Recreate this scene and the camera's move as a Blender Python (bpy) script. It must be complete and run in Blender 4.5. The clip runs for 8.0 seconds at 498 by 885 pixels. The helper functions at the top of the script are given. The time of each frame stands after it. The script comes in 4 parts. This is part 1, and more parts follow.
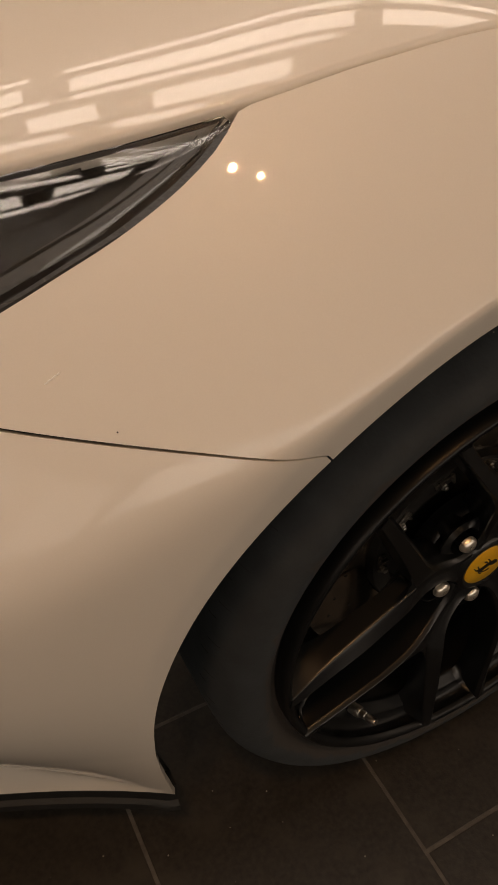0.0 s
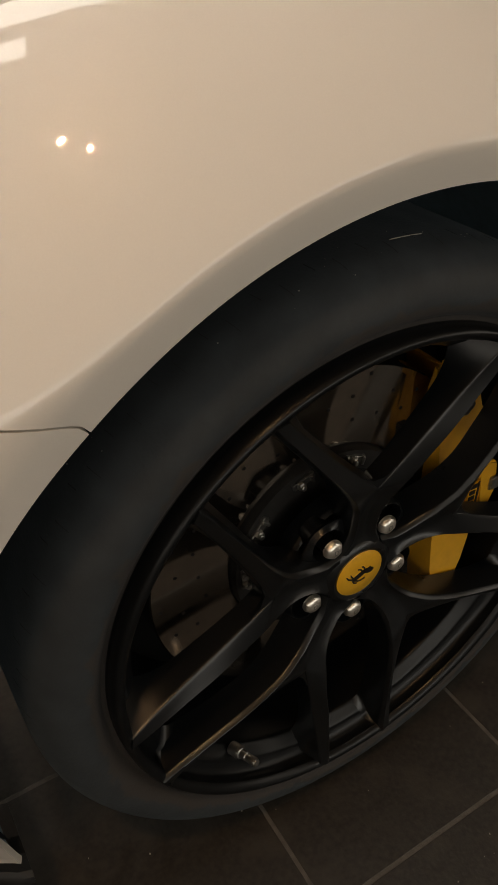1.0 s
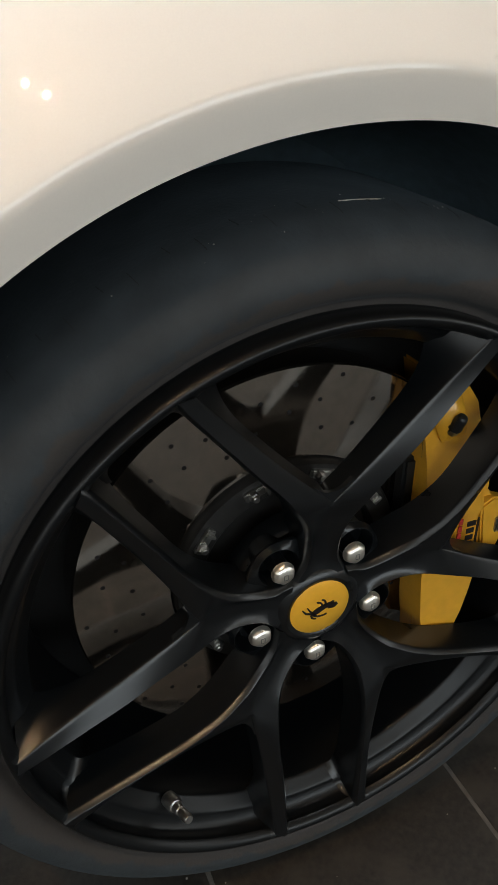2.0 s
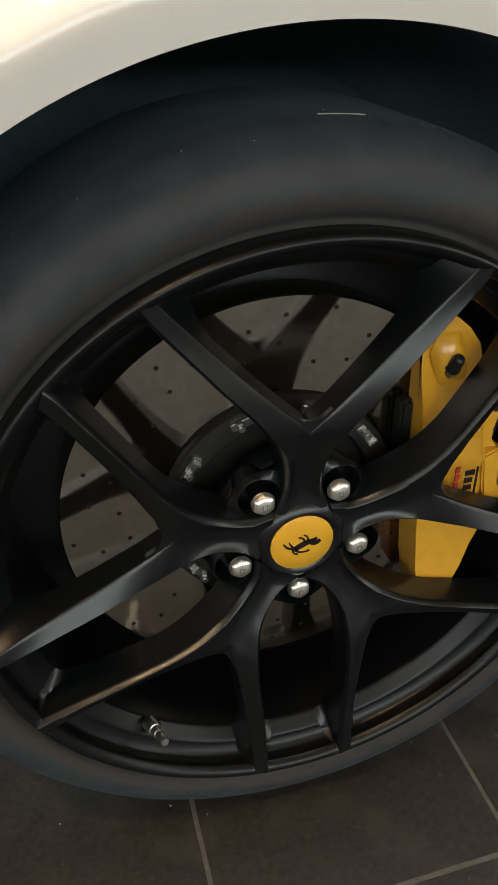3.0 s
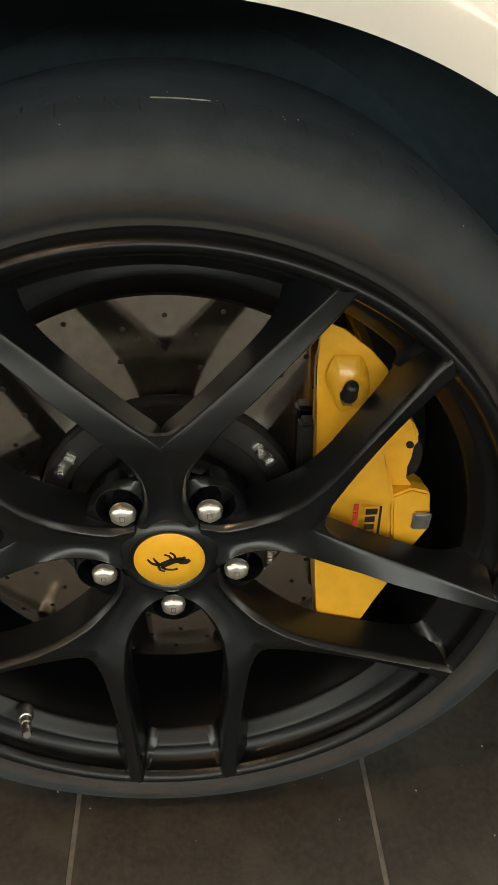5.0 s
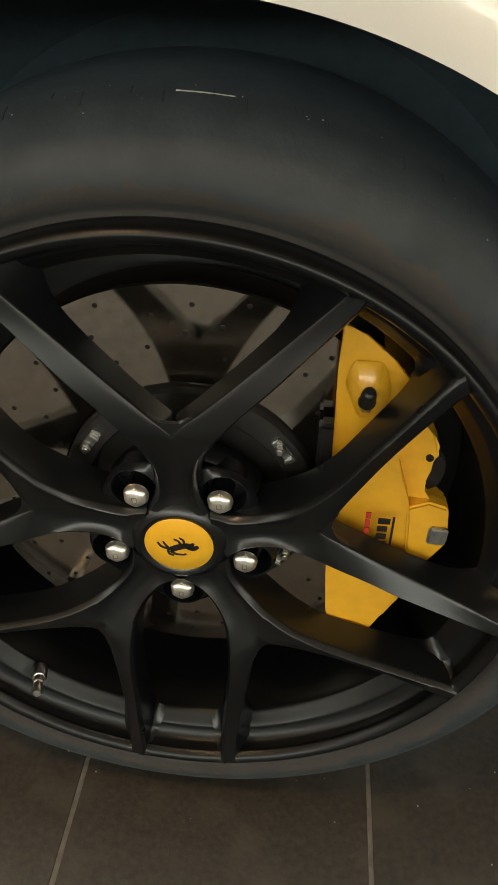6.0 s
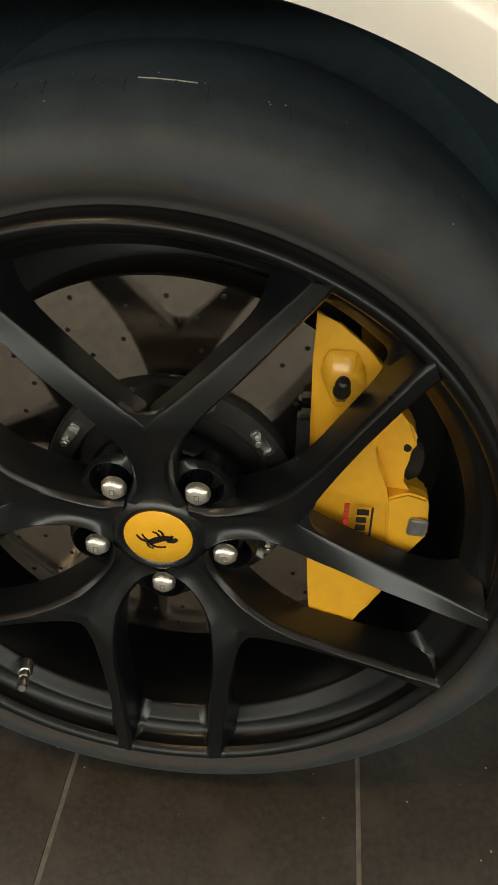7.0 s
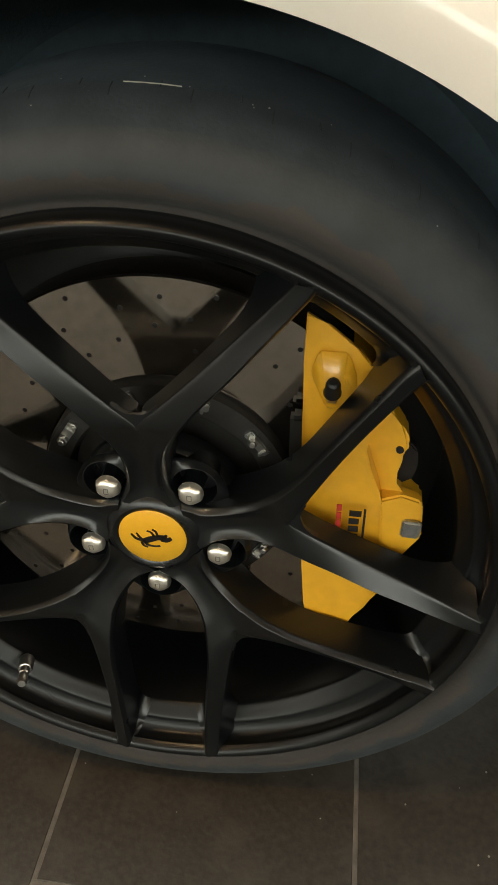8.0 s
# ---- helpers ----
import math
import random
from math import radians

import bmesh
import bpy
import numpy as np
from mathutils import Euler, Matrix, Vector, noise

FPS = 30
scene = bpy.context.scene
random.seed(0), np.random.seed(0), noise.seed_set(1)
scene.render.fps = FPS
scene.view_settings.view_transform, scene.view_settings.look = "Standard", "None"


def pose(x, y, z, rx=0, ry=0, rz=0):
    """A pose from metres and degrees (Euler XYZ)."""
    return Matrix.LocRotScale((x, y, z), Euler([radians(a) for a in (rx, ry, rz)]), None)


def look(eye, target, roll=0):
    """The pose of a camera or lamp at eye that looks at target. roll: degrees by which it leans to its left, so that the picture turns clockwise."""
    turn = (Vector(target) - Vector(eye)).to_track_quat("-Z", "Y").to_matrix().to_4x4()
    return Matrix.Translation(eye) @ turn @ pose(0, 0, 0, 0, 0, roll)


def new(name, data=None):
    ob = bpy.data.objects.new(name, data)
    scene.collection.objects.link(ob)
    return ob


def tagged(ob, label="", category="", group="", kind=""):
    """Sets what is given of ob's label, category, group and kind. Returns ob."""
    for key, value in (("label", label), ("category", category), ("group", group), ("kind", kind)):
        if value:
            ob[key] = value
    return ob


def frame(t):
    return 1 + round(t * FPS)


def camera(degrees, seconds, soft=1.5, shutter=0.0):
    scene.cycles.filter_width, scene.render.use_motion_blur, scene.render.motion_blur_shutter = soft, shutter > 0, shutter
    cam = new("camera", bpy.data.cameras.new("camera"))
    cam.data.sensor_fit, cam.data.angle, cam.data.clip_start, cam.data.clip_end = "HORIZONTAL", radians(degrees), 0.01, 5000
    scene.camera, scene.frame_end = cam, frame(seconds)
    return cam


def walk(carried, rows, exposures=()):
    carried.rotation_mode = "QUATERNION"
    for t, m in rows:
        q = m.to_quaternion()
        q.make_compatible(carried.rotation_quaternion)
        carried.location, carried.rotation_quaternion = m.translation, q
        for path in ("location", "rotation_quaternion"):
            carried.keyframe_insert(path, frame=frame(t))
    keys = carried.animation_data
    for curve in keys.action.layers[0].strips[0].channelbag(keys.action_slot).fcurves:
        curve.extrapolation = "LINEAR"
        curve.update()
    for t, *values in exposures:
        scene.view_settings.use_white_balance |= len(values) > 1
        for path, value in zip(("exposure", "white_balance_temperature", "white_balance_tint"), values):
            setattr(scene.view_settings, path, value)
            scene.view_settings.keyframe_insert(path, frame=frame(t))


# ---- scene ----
cam = camera(36.8, 8.0)
PATH = [
    (0, (-0.501, -0.35, 0.978), (0.244, 0.969, -0.328), 1.8),
    (0.2, (-0.497, -0.357, 0.975), (0.311, 0.93, -0.325), 1.9),
    (0.5, (-0.472, -0.375, 0.957), (0.392, 0.901, -0.318), 1.5),
    (0.7, (-0.44, -0.384, 0.933), (0.436, 0.905, -0.32), 1.1),
    (1, (-0.368, -0.396, 0.887), (0.473, 0.979, -0.297), -0.3),
    (1.3, (-0.318, -0.397, 0.836), (0.447, 1.077, -0.279), -1.0),
    (1.5, (-0.285, -0.399, 0.813), (0.426, 1.117, -0.279), -1.2),
    (2, (-0.238, -0.423, 0.794), (0.418, 1.157, -0.243), -0.6),
    (2.2, (-0.217, -0.438, 0.789), (0.41, 1.164, -0.232), -0.6),
    (3.3, (-0.163, -0.476, 0.751), (0.253, 1.148, -0.339), -0.8),
    (3.5, (-0.152, -0.482, 0.751), (0.261, 1.143, -0.34), -0.7),
    (4, (-0.11, -0.498, 0.764), (0.292, 1.126, -0.332), 0.9),
    (4.5, (-0.061, -0.481, 0.761), (0.247, 1.14, -0.369), 1.4),
    (4.7, (-0.017, -0.459, 0.758), (0.209, 1.169, -0.382), 0.7),
    (5.8, (0.083, -0.429, 0.768), (-0.019, 1.173, -0.424), 1.5),
    (6, (0.091, -0.436, 0.768), (-0.042, 1.164, -0.424), 1.3),
    (6.5, (0.11, -0.442, 0.763), (-0.043, 1.158, -0.426), 0.7),
    (7, (0.117, -0.437, 0.76), (-0.044, 1.165, -0.427), 0.3),
    (7.5, (0.123, -0.434, 0.756), (-0.075, 1.161, -0.433), -0.3),
    (8, (0.141, -0.436, 0.762), (-0.083, 1.158, -0.425), -0.6),
]
EXPOSURES = [(0.0, -1.0, 9300, 21), (0.5, -0.9, 8500, 15), (1.0, -0.72, 7800, 11), (1.5, -0.32, 6800, 6), (2.0, 0.12, 6300, 5), (3.5, 0.6, 6800, 3), (4.5, 0.84, 7100, 2), (6.0, 0.76, 7500, 2), (8.0, 0.74, 7400, 2)]
walk(cam, [(t, look(eye, target, roll)) for t, eye, target, roll in PATH], EXPOSURES)

# ---------------------------------------------------------------- light
HUB = 0.338          # height of the wheel's axis
CEIL = 2.8           # ceiling height
world = bpy.data.worlds.new("showroom_world")
world.use_nodes = True
world.node_tree.nodes["Background"].inputs[0].default_value = (0.6, 0.75, 1.0, 1)
world.node_tree.nodes["Background"].inputs[1].default_value = 0.3
scene.world = world

# the first two give the fender's glints; the last two are added fill, unseen
DOWNLIGHTS = [(-0.97, -0.63, 9.5), (-0.87, -0.78, 7.0), (0.6, 2.2, 8.0), (-1.6, 2.2, 8.0)]


def lamp(name, kind, power, colour, m, size=0.1, size_y=None, spread=None):
    data = bpy.data.lights.new(name, kind)
    data.energy, data.color = power, colour
    if kind == "AREA":
        data.shape, data.size = ("RECTANGLE", size) if size_y else ("DISK", size)
        if size_y:
            data.size_y = size_y
        if spread:
            data.spread = radians(spread)
    ob = new(name, data)
    ob.matrix_world = m
    return ob


for lx, ly, power in DOWNLIGHTS:
    lamp("downlight_lamp", "AREA", power, (1.0, 0.64, 0.36), pose(lx, ly, CEIL - 0.012), 0.006 + 0.0035 * power)
# fill lamps added at assumed, unseen windows on all four sides
lamp("window_daylight", "AREA", 40.0, (0.84, 0.92, 1.0), pose(-0.2, 4.35, 1.5, -90, 0, 0), 5.6, 2.2)
lamp("street_fill", "AREA", 80.0, (0.90, 0.96, 1.0), pose(-0.1, -4.55, 2.0, 90, 0, 0), 7.6, 1.3)
lamp("west_fill", "AREA", 10.0, (1.0, 0.95, 0.88), pose(-3.95, -2.4, 1.82, 90, 0, -90), 3.5, 1.4)
lamp("east_fill", "AREA", 15.0, (1.0, 0.95, 0.88), pose(3.95, -2.4, 1.82, 90, 0, 90), 3.5, 1.4)


# ---------------------------------------------------------------- materials
def material(name, colour, rough=0.5, metal=0.0, coat=0.0, grain=0.0, grain_size=40.0, bump=0.0, bump_size=200.0, rough_var=0.0, specular=0.5, island=0.0, stain=None, stain_size=6.0, coat_rough=0.03):
    mat = bpy.data.materials.new(name)
    mat.use_nodes = True
    nt = mat.node_tree
    b = nt.nodes["Principled BSDF"]
    b.inputs["Base Color"].default_value = (*colour, 1)
    b.inputs["Roughness"].default_value = rough
    b.inputs["Metallic"].default_value = metal
    b.inputs["Coat Weight"].default_value = coat
    b.inputs["Coat Roughness"].default_value = coat_rough
    b.inputs["Specular IOR Level"].default_value = specular
    co = nt.nodes.new("ShaderNodeTexCoord")
    link = nt.links.new

    def noise_node(size, detail=6.0):
        n = nt.nodes.new("ShaderNodeTexNoise")
        n.inputs["Scale"].default_value = size
        n.inputs["Detail"].default_value = detail
        link(co.outputs["Object"], n.inputs["Vector"])
        return n

    last = None
    if grain or stain or island:
        mix = nt.nodes.new("ShaderNodeMix")
        mix.data_type = "RGBA"
        mix.blend_type = "MULTIPLY"
        mix.inputs[0].default_value = 1.0
        mix.inputs[6].default_value = (*colour, 1)
        n = noise_node(grain_size)
        ramp = nt.nodes.new("ShaderNodeMapRange")
        ramp.inputs["From Min"].default_value, ramp.inputs["From Max"].default_value = 0.3, 0.7
        ramp.inputs["To Min"].default_value, ramp.inputs["To Max"].default_value = 1 - grain, 1 + grain
        link(n.outputs["Fac"], ramp.inputs["Value"])
        value = ramp.outputs["Result"]
        if island:
            info = nt.nodes.new("ShaderNodeObjectInfo")
            r2 = nt.nodes.new("ShaderNodeMapRange")
            r2.inputs["To Min"].default_value, r2.inputs["To Max"].default_value = 1 - island, 1 + island
            link(info.outputs["Random"], r2.inputs["Value"])
            mul = nt.nodes.new("ShaderNodeMath")
            mul.operation = "MULTIPLY"
            link(value, mul.inputs[0])
            link(r2.outputs["Result"], mul.inputs[1])
            value = mul.outputs[0]
        link(value, mix.inputs[7])
        last = mix.outputs[2]
        if stain:
            s = noise_node(stain_size, 8.0)
            r3 = nt.nodes.new("ShaderNodeMapRange")
            r3.inputs["From Min"].default_value, r3.inputs["From Max"].default_value = 0.50, 0.66
            link(s.outputs["Fac"], r3.inputs["Value"])
            m2 = nt.nodes.new("ShaderNodeMix")
            m2.data_type = "RGBA"
            m2.inputs[7].default_value = (*stain, 1)
            link(r3.outputs["Result"], m2.inputs[0])
            link(last, m2.inputs[6])
            last = m2.outputs[2]
        link(last, b.inputs["Base Color"])
    if rough_var:
        n = noise_node(grain_size * 0.35, 5.0)
        r4 = nt.nodes.new("ShaderNodeMapRange")
        r4.inputs["From Min"].default_value, r4.inputs["From Max"].default_value = 0.3, 0.7
        r4.inputs["To Min"].default_value, r4.inputs["To Max"].default_value = max(0.02, rough - rough_var), rough + rough_var
        link(n.outputs["Fac"], r4.inputs["Value"])
        link(r4.outputs["Result"], b.inputs["Roughness"])
    if bump:
        n = noise_node(bump_size, 4.0)
        bp = nt.nodes.new("ShaderNodeBump")
        bp.inputs["Strength"].default_value = bump
        bp.inputs["Distance"].default_value = 0.001
        link(n.outputs["Fac"], bp.inputs["Height"])
        link(bp.outputs["Normal"], b.inputs["Normal"])
    return mat


def glowing(name, colour, strength):
    mat = bpy.data.materials.new(name)
    mat.use_nodes = True
    b = mat.node_tree.nodes["Principled BSDF"]
    b.inputs["Base Color"].default_value = (0, 0, 0, 1)
    b.inputs["Emission Color"].default_value = (*colour, 1)
    b.inputs["Emission Strength"].default_value = strength
    return mat


PAINT = material("white_car_paint", (0.77, 0.715, 0.645), 0.42, coat=1.0, grain=0.012, grain_size=900, coat_rough=0.025, bump=0.02, bump_size=60)
# the blue in this black rubber stands in for cool light on the shoulder
RUBBER = material("tyre_rubber_cool_lit", (0.0305, 0.0360, 0.0405), 0.74, grain=0.22, grain_size=30, bump=0.35, bump_size=260, rough_var=0.10, specular=0.36)
CUT = material("cut_shade", (0.016, 0.017, 0.018), 0.8)
RIM_BLACK = material("satin_black_wheel_paint", (0.0042, 0.0052, 0.0062), 0.29, grain=0.15, grain_size=60, bump=0.01, bump_size=1200, rough_var=0.02, specular=0.55)
BARREL = material("dark_wheel_barrel", (0.0035, 0.0042, 0.0050), 0.34, grain=0.2, grain_size=40, rough_var=0.03, specular=0.34)
CHROME = material("polished_steel", (0.95, 0.91, 0.83), 0.31, metal=0.92, rough_var=0.05, grain_size=300)
STEEL = material("plain_steel", (0.45, 0.44, 0.42), 0.34, metal=1.0, grain=0.2, grain_size=200, rough_var=0.1)
DISC = material("ceramic_brake_disc", (0.42, 0.365, 0.31), 0.10, metal=0.985, grain=0.12, grain_size=120, rough_var=0.03, bump=0.012, bump_size=500)
HAT = material("dark_anodised_hub", (0.045, 0.043, 0.041), 0.38, metal=0.5, grain=0.2, grain_size=80)
YELLOW = material("yellow_caliper_paint", (0.80, 0.40, 0.028), 0.40, coat=0.6, grain=0.05, grain_size=90, bump=0.12, bump_size=500)
CAP_YELLOW = material("yellow_cap_enamel", (0.80, 0.42, 0.03), 0.32, coat=0.5, grain=0.03, grain_size=200)
# black enamel, also the dark put in for shaded holes and the caliper's recess
EMBLEM = material("black_enamel_and_shade", (0.012, 0.010, 0.010), 0.35)
RED_INK = material("red_print", (0.45, 0.03, 0.02), 0.5)
PLASTIC = material("black_plastic", (0.009, 0.009, 0.009), 0.48, grain=0.25, grain_size=50, bump=0.2, bump_size=600)
# dark felt lifted to pale blue-grey, in place of cool light inside the arch
LINER = material("liner_felt_cool_lit", (0.118, 0.168, 0.196), 0.85, grain=0.12, grain_size=60, bump=0.4, bump_size=300)
TILE = material("dark_floor_tile", (0.0222, 0.0184, 0.0146), 0.52, grain=0.42, grain_size=140, bump=0.35, bump_size=180, rough_var=0.12, island=0.10, stain=(0.037, 0.031, 0.0245), stain_size=16)
GROUT = material("grey_grout", (0.105, 0.095, 0.085), 0.9, grain=0.25, grain_size=80, bump=0.4, bump_size=400)
DUST = material("pale_dust", (0.30, 0.28, 0.24), 0.9)
PALE = material("bare_primer", (0.92, 0.90, 0.86), 0.6)
WALL = material("warm_plaster", (0.26, 0.225, 0.19), 0.9, grain=0.05, grain_size=5, bump=0.1, bump_size=80)
CEILING = material("ceiling_plaster", (0.56, 0.45, 0.34), 0.9, grain=0.05, grain_size=4)
FRAME_DARK = material("window_frame_metal", (0.05, 0.05, 0.05), 0.4, metal=0.6)
LAMP_RING = material("downlight_trim", (0.6, 0.58, 0.55), 0.4)
TUBE = glowing("white_diffuser", (0.93, 0.96, 1.0), 12.0)
# glow of the sheets added outside the assumed windows
DAY = glowing("backdrop_glow", (0.93, 0.96, 1.0), 1.3)
HEADLAMP_DARK = material("headlamp_housing", (0.005, 0.0047, 0.0047), 0.30, grain=0.3, grain_size=25)
TRIM = material("headlamp_trim", (0.010, 0.009, 0.009), 0.30, grain=0.2, grain_size=40)

GLASS = bpy.data.materials.new("clear_lens")
GLASS.use_nodes = True
_g = GLASS.node_tree.nodes["Principled BSDF"]
_g.inputs["Base Color"].default_value = (0.93, 0.94, 0.95, 1)
_g.inputs["Roughness"].default_value = 0.04
_g.inputs["Transmission Weight"].default_value = 1.0
_g.inputs["IOR"].default_value = 1.45


# ---------------------------------------------------------------- mesh helpers
def part(name, bm, mat, parent=None, label="", smooth=True, angle=40):
    """Link a bmesh as one mesh object."""
    me = bpy.data.meshes.new(name)
    bmesh.ops.recalc_face_normals(bm, faces=bm.faces)
    for f in bm.faces:
        f.smooth = smooth
    if smooth:
        lim = radians(angle)
        for e in bm.edges:
            if len(e.link_faces) == 2 and e.calc_face_angle(0) > lim:
                e.smooth = False
    bm.to_mesh(me)
    bm.free()
    me.materials.append(mat)
    ob = new(name, me)
    if parent:
        ob.parent = parent
    if label:
        ob["label"] = label
    return ob


def crisp(ob):
    """Normals that follow the large faces, so that rounded edges stay narrow."""
    mod = ob.modifiers.new("normals", "WEIGHTED_NORMAL")
    mod.keep_sharp = True
    mod.weight = 80
    return ob


def share(ob, m, parent=None):
    """Another object on the same mesh."""
    o = ob.copy()
    scene.collection.objects.link(o)
    o.parent = parent or ob.parent
    o.matrix_basis = m
    return o


def lathe(profile, steps=160, start=0.0, end=360.0, centre=(0, 0, HUB)):
    """Turn a profile of (radius, y) round the wheel's axis."""
    bm = bmesh.new()
    closed = end - start >= 359.9
    n = steps if closed else steps + 1
    rings = []
    for i in range(n):
        a = radians(start + (end - start) * i / steps)
        rings.append([bm.verts.new((centre[0] + r * math.cos(a), centre[1] + y, centre[2] + r * math.sin(a))) for r, y in profile])
    for i in range(steps):
        p, q = rings[i], rings[(i + 1) % n]
        for k in range(len(profile) - 1):
            bm.faces.new((p[k], p[k + 1], q[k + 1], q[k]))
    return bm


def rounded(profile, closed=False, cuts=4):
    """Catmull-Rom through the points, any dimension."""
    pts = [np.array(p, float) for p in profile]
    out = []
    n = len(pts)
    for i in range(n if closed else n - 1):
        p0 = pts[(i - 1) % n] if closed or i > 0 else pts[0]
        p1, p2 = pts[i], pts[(i + 1) % n]
        p3 = pts[(i + 2) % n] if closed or i + 2 < n else pts[-1]
        for k in range(cuts):
            t = k / cuts
            out.append(tuple(0.5 * (2 * p1 + (p2 - p0) * t + (2 * p0 - 5 * p1 + 4 * p2 - p3) * t * t + (3 * p1 - p0 - 3 * p2 + p3) * t ** 3)))
    if not closed:
        out.append(tuple(pts[-1]))
    return out


def slab(outline, y_front, y_back, bevel=0.002, segments=2):
    """An outline of (x, z) round the hub, from y_front back to y_back, with rounded edges. y_front may be a function of (x, z)."""
    bm = bmesh.new()
    front = y_front if callable(y_front) else (lambda x, z: y_front)
    a = [bm.verts.new((x, front(x, z), HUB + z)) for x, z in outline]
    b = [bm.verts.new((x, y_back, HUB + z)) for x, z in outline]
    n = len(outline)
    bm.faces.new(a)
    bm.faces.new(b[::-1])
    for i in range(n):
        bm.faces.new((a[i], b[i], b[(i + 1) % n], a[(i + 1) % n]))
    if bevel:
        bmesh.ops.bevel(bm, geom=list(bm.edges), offset=bevel, segments=segments, affect="EDGES", clamp_overlap=True)
    return bm


def box(bm, size, m, bevel=0.0):
    made = bmesh.ops.create_cube(bm, size=1.0, matrix=m @ Matrix.Diagonal((*size, 1)))["verts"]
    if bevel:
        bmesh.ops.bevel(bm, geom=list({e for v in made for e in v.link_edges}), offset=bevel, segments=2, affect="EDGES")
    return bm


def turned(bm, profile, m, steps=24):
    """A small turned piece: profile of (radius, height along local z), placed by m."""
    rings = []
    for r, h in profile:
        rings.append([bm.verts.new(m @ Vector((r * math.cos(2 * math.pi * i / steps), r * math.sin(2 * math.pi * i / steps), h))) for i in range(steps)])
    for p, q in zip(rings, rings[1:]):
        for i in range(steps):
            bm.faces.new((p[i], p[(i + 1) % steps], q[(i + 1) % steps], q[i]))
    bm.faces.new(rings[-1])
    bm.faces.new(rings[0][::-1])
    return bm


FRONT = pose(0, 0, 0, 90, 0, 0)      # turns local z towards -y, the street side of the car


def lerp(table, v):
    """Straight-line interpolation in a table of (key, value...)."""
    if v <= table[0][0]:
        return np.array(table[0][1:], float)
    for p, q in zip(table, table[1:]):
        if v <= q[0]:
            k = (v - p[0]) / (q[0] - p[0])
            return np.array(p[1:], float) * (1 - k) + np.array(q[1:], float) * k
    return np.array(table[-1][1:], float)


# ---------------------------------------------------------------- the room
def plate(name, lo, hi, mat, label, category):
    bm = bmesh.new()
    c = [(a + b) / 2 for a, b in zip(lo, hi)]
    box(bm, [b - a for a, b in zip(lo, hi)], Matrix.Translation(c))
    ob = part(name, bm, mat, smooth=False)
    return tagged(ob, label, category, kind="structure")


X0, X1, Y0, Y1 = -4.0, 4.0, -4.6, 4.5
floor = plate("floor", (X0, Y0, -0.2), (X1, Y1, -0.0007), GROUT, "dark brown tiled showroom floor with pale grout joints", "floor")
plate("ceiling", (X0 - 0.2, Y0 - 0.2, CEIL), (X1 + 0.2, Y1 + 0.2, CEIL + 0.2), CEILING, "plain warm-toned plaster ceiling with recessed downlights", "ceiling")


def window_wall(name, horizontal, at, lo, hi, sill, top, openings, number):
    """An assumed wall out of view, with framed openings added to let in light."""
    def bar(a0, a1, z0, z1, bm, depth=0.2, off=0.0):
        size = (a1 - a0, depth, z1 - z0) if horizontal else (depth, a1 - a0, z1 - z0)
        mid = ((a0 + a1) / 2, at + 0.1 + off, (z0 + z1) / 2) if horizontal else (at + 0.1 + off, (a0 + a1) / 2, (z0 + z1) / 2)
        box(bm, size, Matrix.Translation(mid))
    bm = bmesh.new()
    bar(lo, hi, -0.2, sill, bm)
    bar(lo, hi, top, CEIL, bm)
    edges = [lo] + [v for o in openings for v in o] + [hi]
    for a0, a1 in zip(edges[::2], edges[1::2]):
        bar(a0, a1, sill, top, bm)
    tagged(part(name, bm, WALL, smooth=False), "assumed plaster wall, out of view, with openings added for light", "wall", kind="structure")
    for k, (a0, a1) in enumerate(openings):
        bm = bmesh.new()
        for b0, b1, z0, z1 in ((a0, a0 + 0.06, sill, top), (a1 - 0.06, a1, sill, top), (a0 + 0.06, a1 - 0.06, sill, sill + 0.06), (a0 + 0.06, a1 - 0.06, top - 0.06, top), ((a0 + a1) / 2 - 0.025, (a0 + a1) / 2 + 0.025, sill + 0.06, top - 0.06)):
            bar(b0, b1, z0, z1, bm, 0.08)
        tagged(part("window_%d" % (number + k), bm, FRAME_DARK, smooth=False), "assumed window, out of view, in a dark metal frame", "window", kind="structure")


window_wall("wall_north", True, Y1, X0, X1, 0.35, 2.55, [(-3.6, -1.9), (-1.6, 0.1), (0.4, 2.1), (2.4, 3.7)], 1)
window_wall("wall_west", False, X0 - 0.2, Y0, Y1, 1.05, 2.6, [(-4.3, -2.6), (-2.3, -0.6), (1.4, 3.1)], 5)
window_wall("wall_east", False, X1, Y0, Y1, 1.05, 2.6, [(-4.3, -2.6), (-2.3, -0.6)], 8)
window_wall("wall_south", True, Y0 - 0.2, X0, X1, 1.3, 2.68, [(-3.7, -2.0), (-1.8, -0.1), (0.1, 1.8), (2.0, 3.7)], 10)
# glowing sheets added behind the openings, for fill and reflections
bm = bmesh.new()
box(bm, (12, 0.1, 6), Matrix.Translation((0, Y1 + 1.2, 1.5)))
box(bm, (12, 0.1, 6), Matrix.Translation((0, Y0 - 1.4, 1.5)))
box(bm, (0.1, 12, 6), Matrix.Translation((X1 + 1.4, -0.1, 1.5)))
box(bm, (0.1, 12, 6), Matrix.Translation((X0 - 1.4, -0.1, 1.5)))
tagged(part("backdrop", bm, DAY, smooth=False), "glowing sheets added outside the assumed windows", "backdrop", kind="structure")

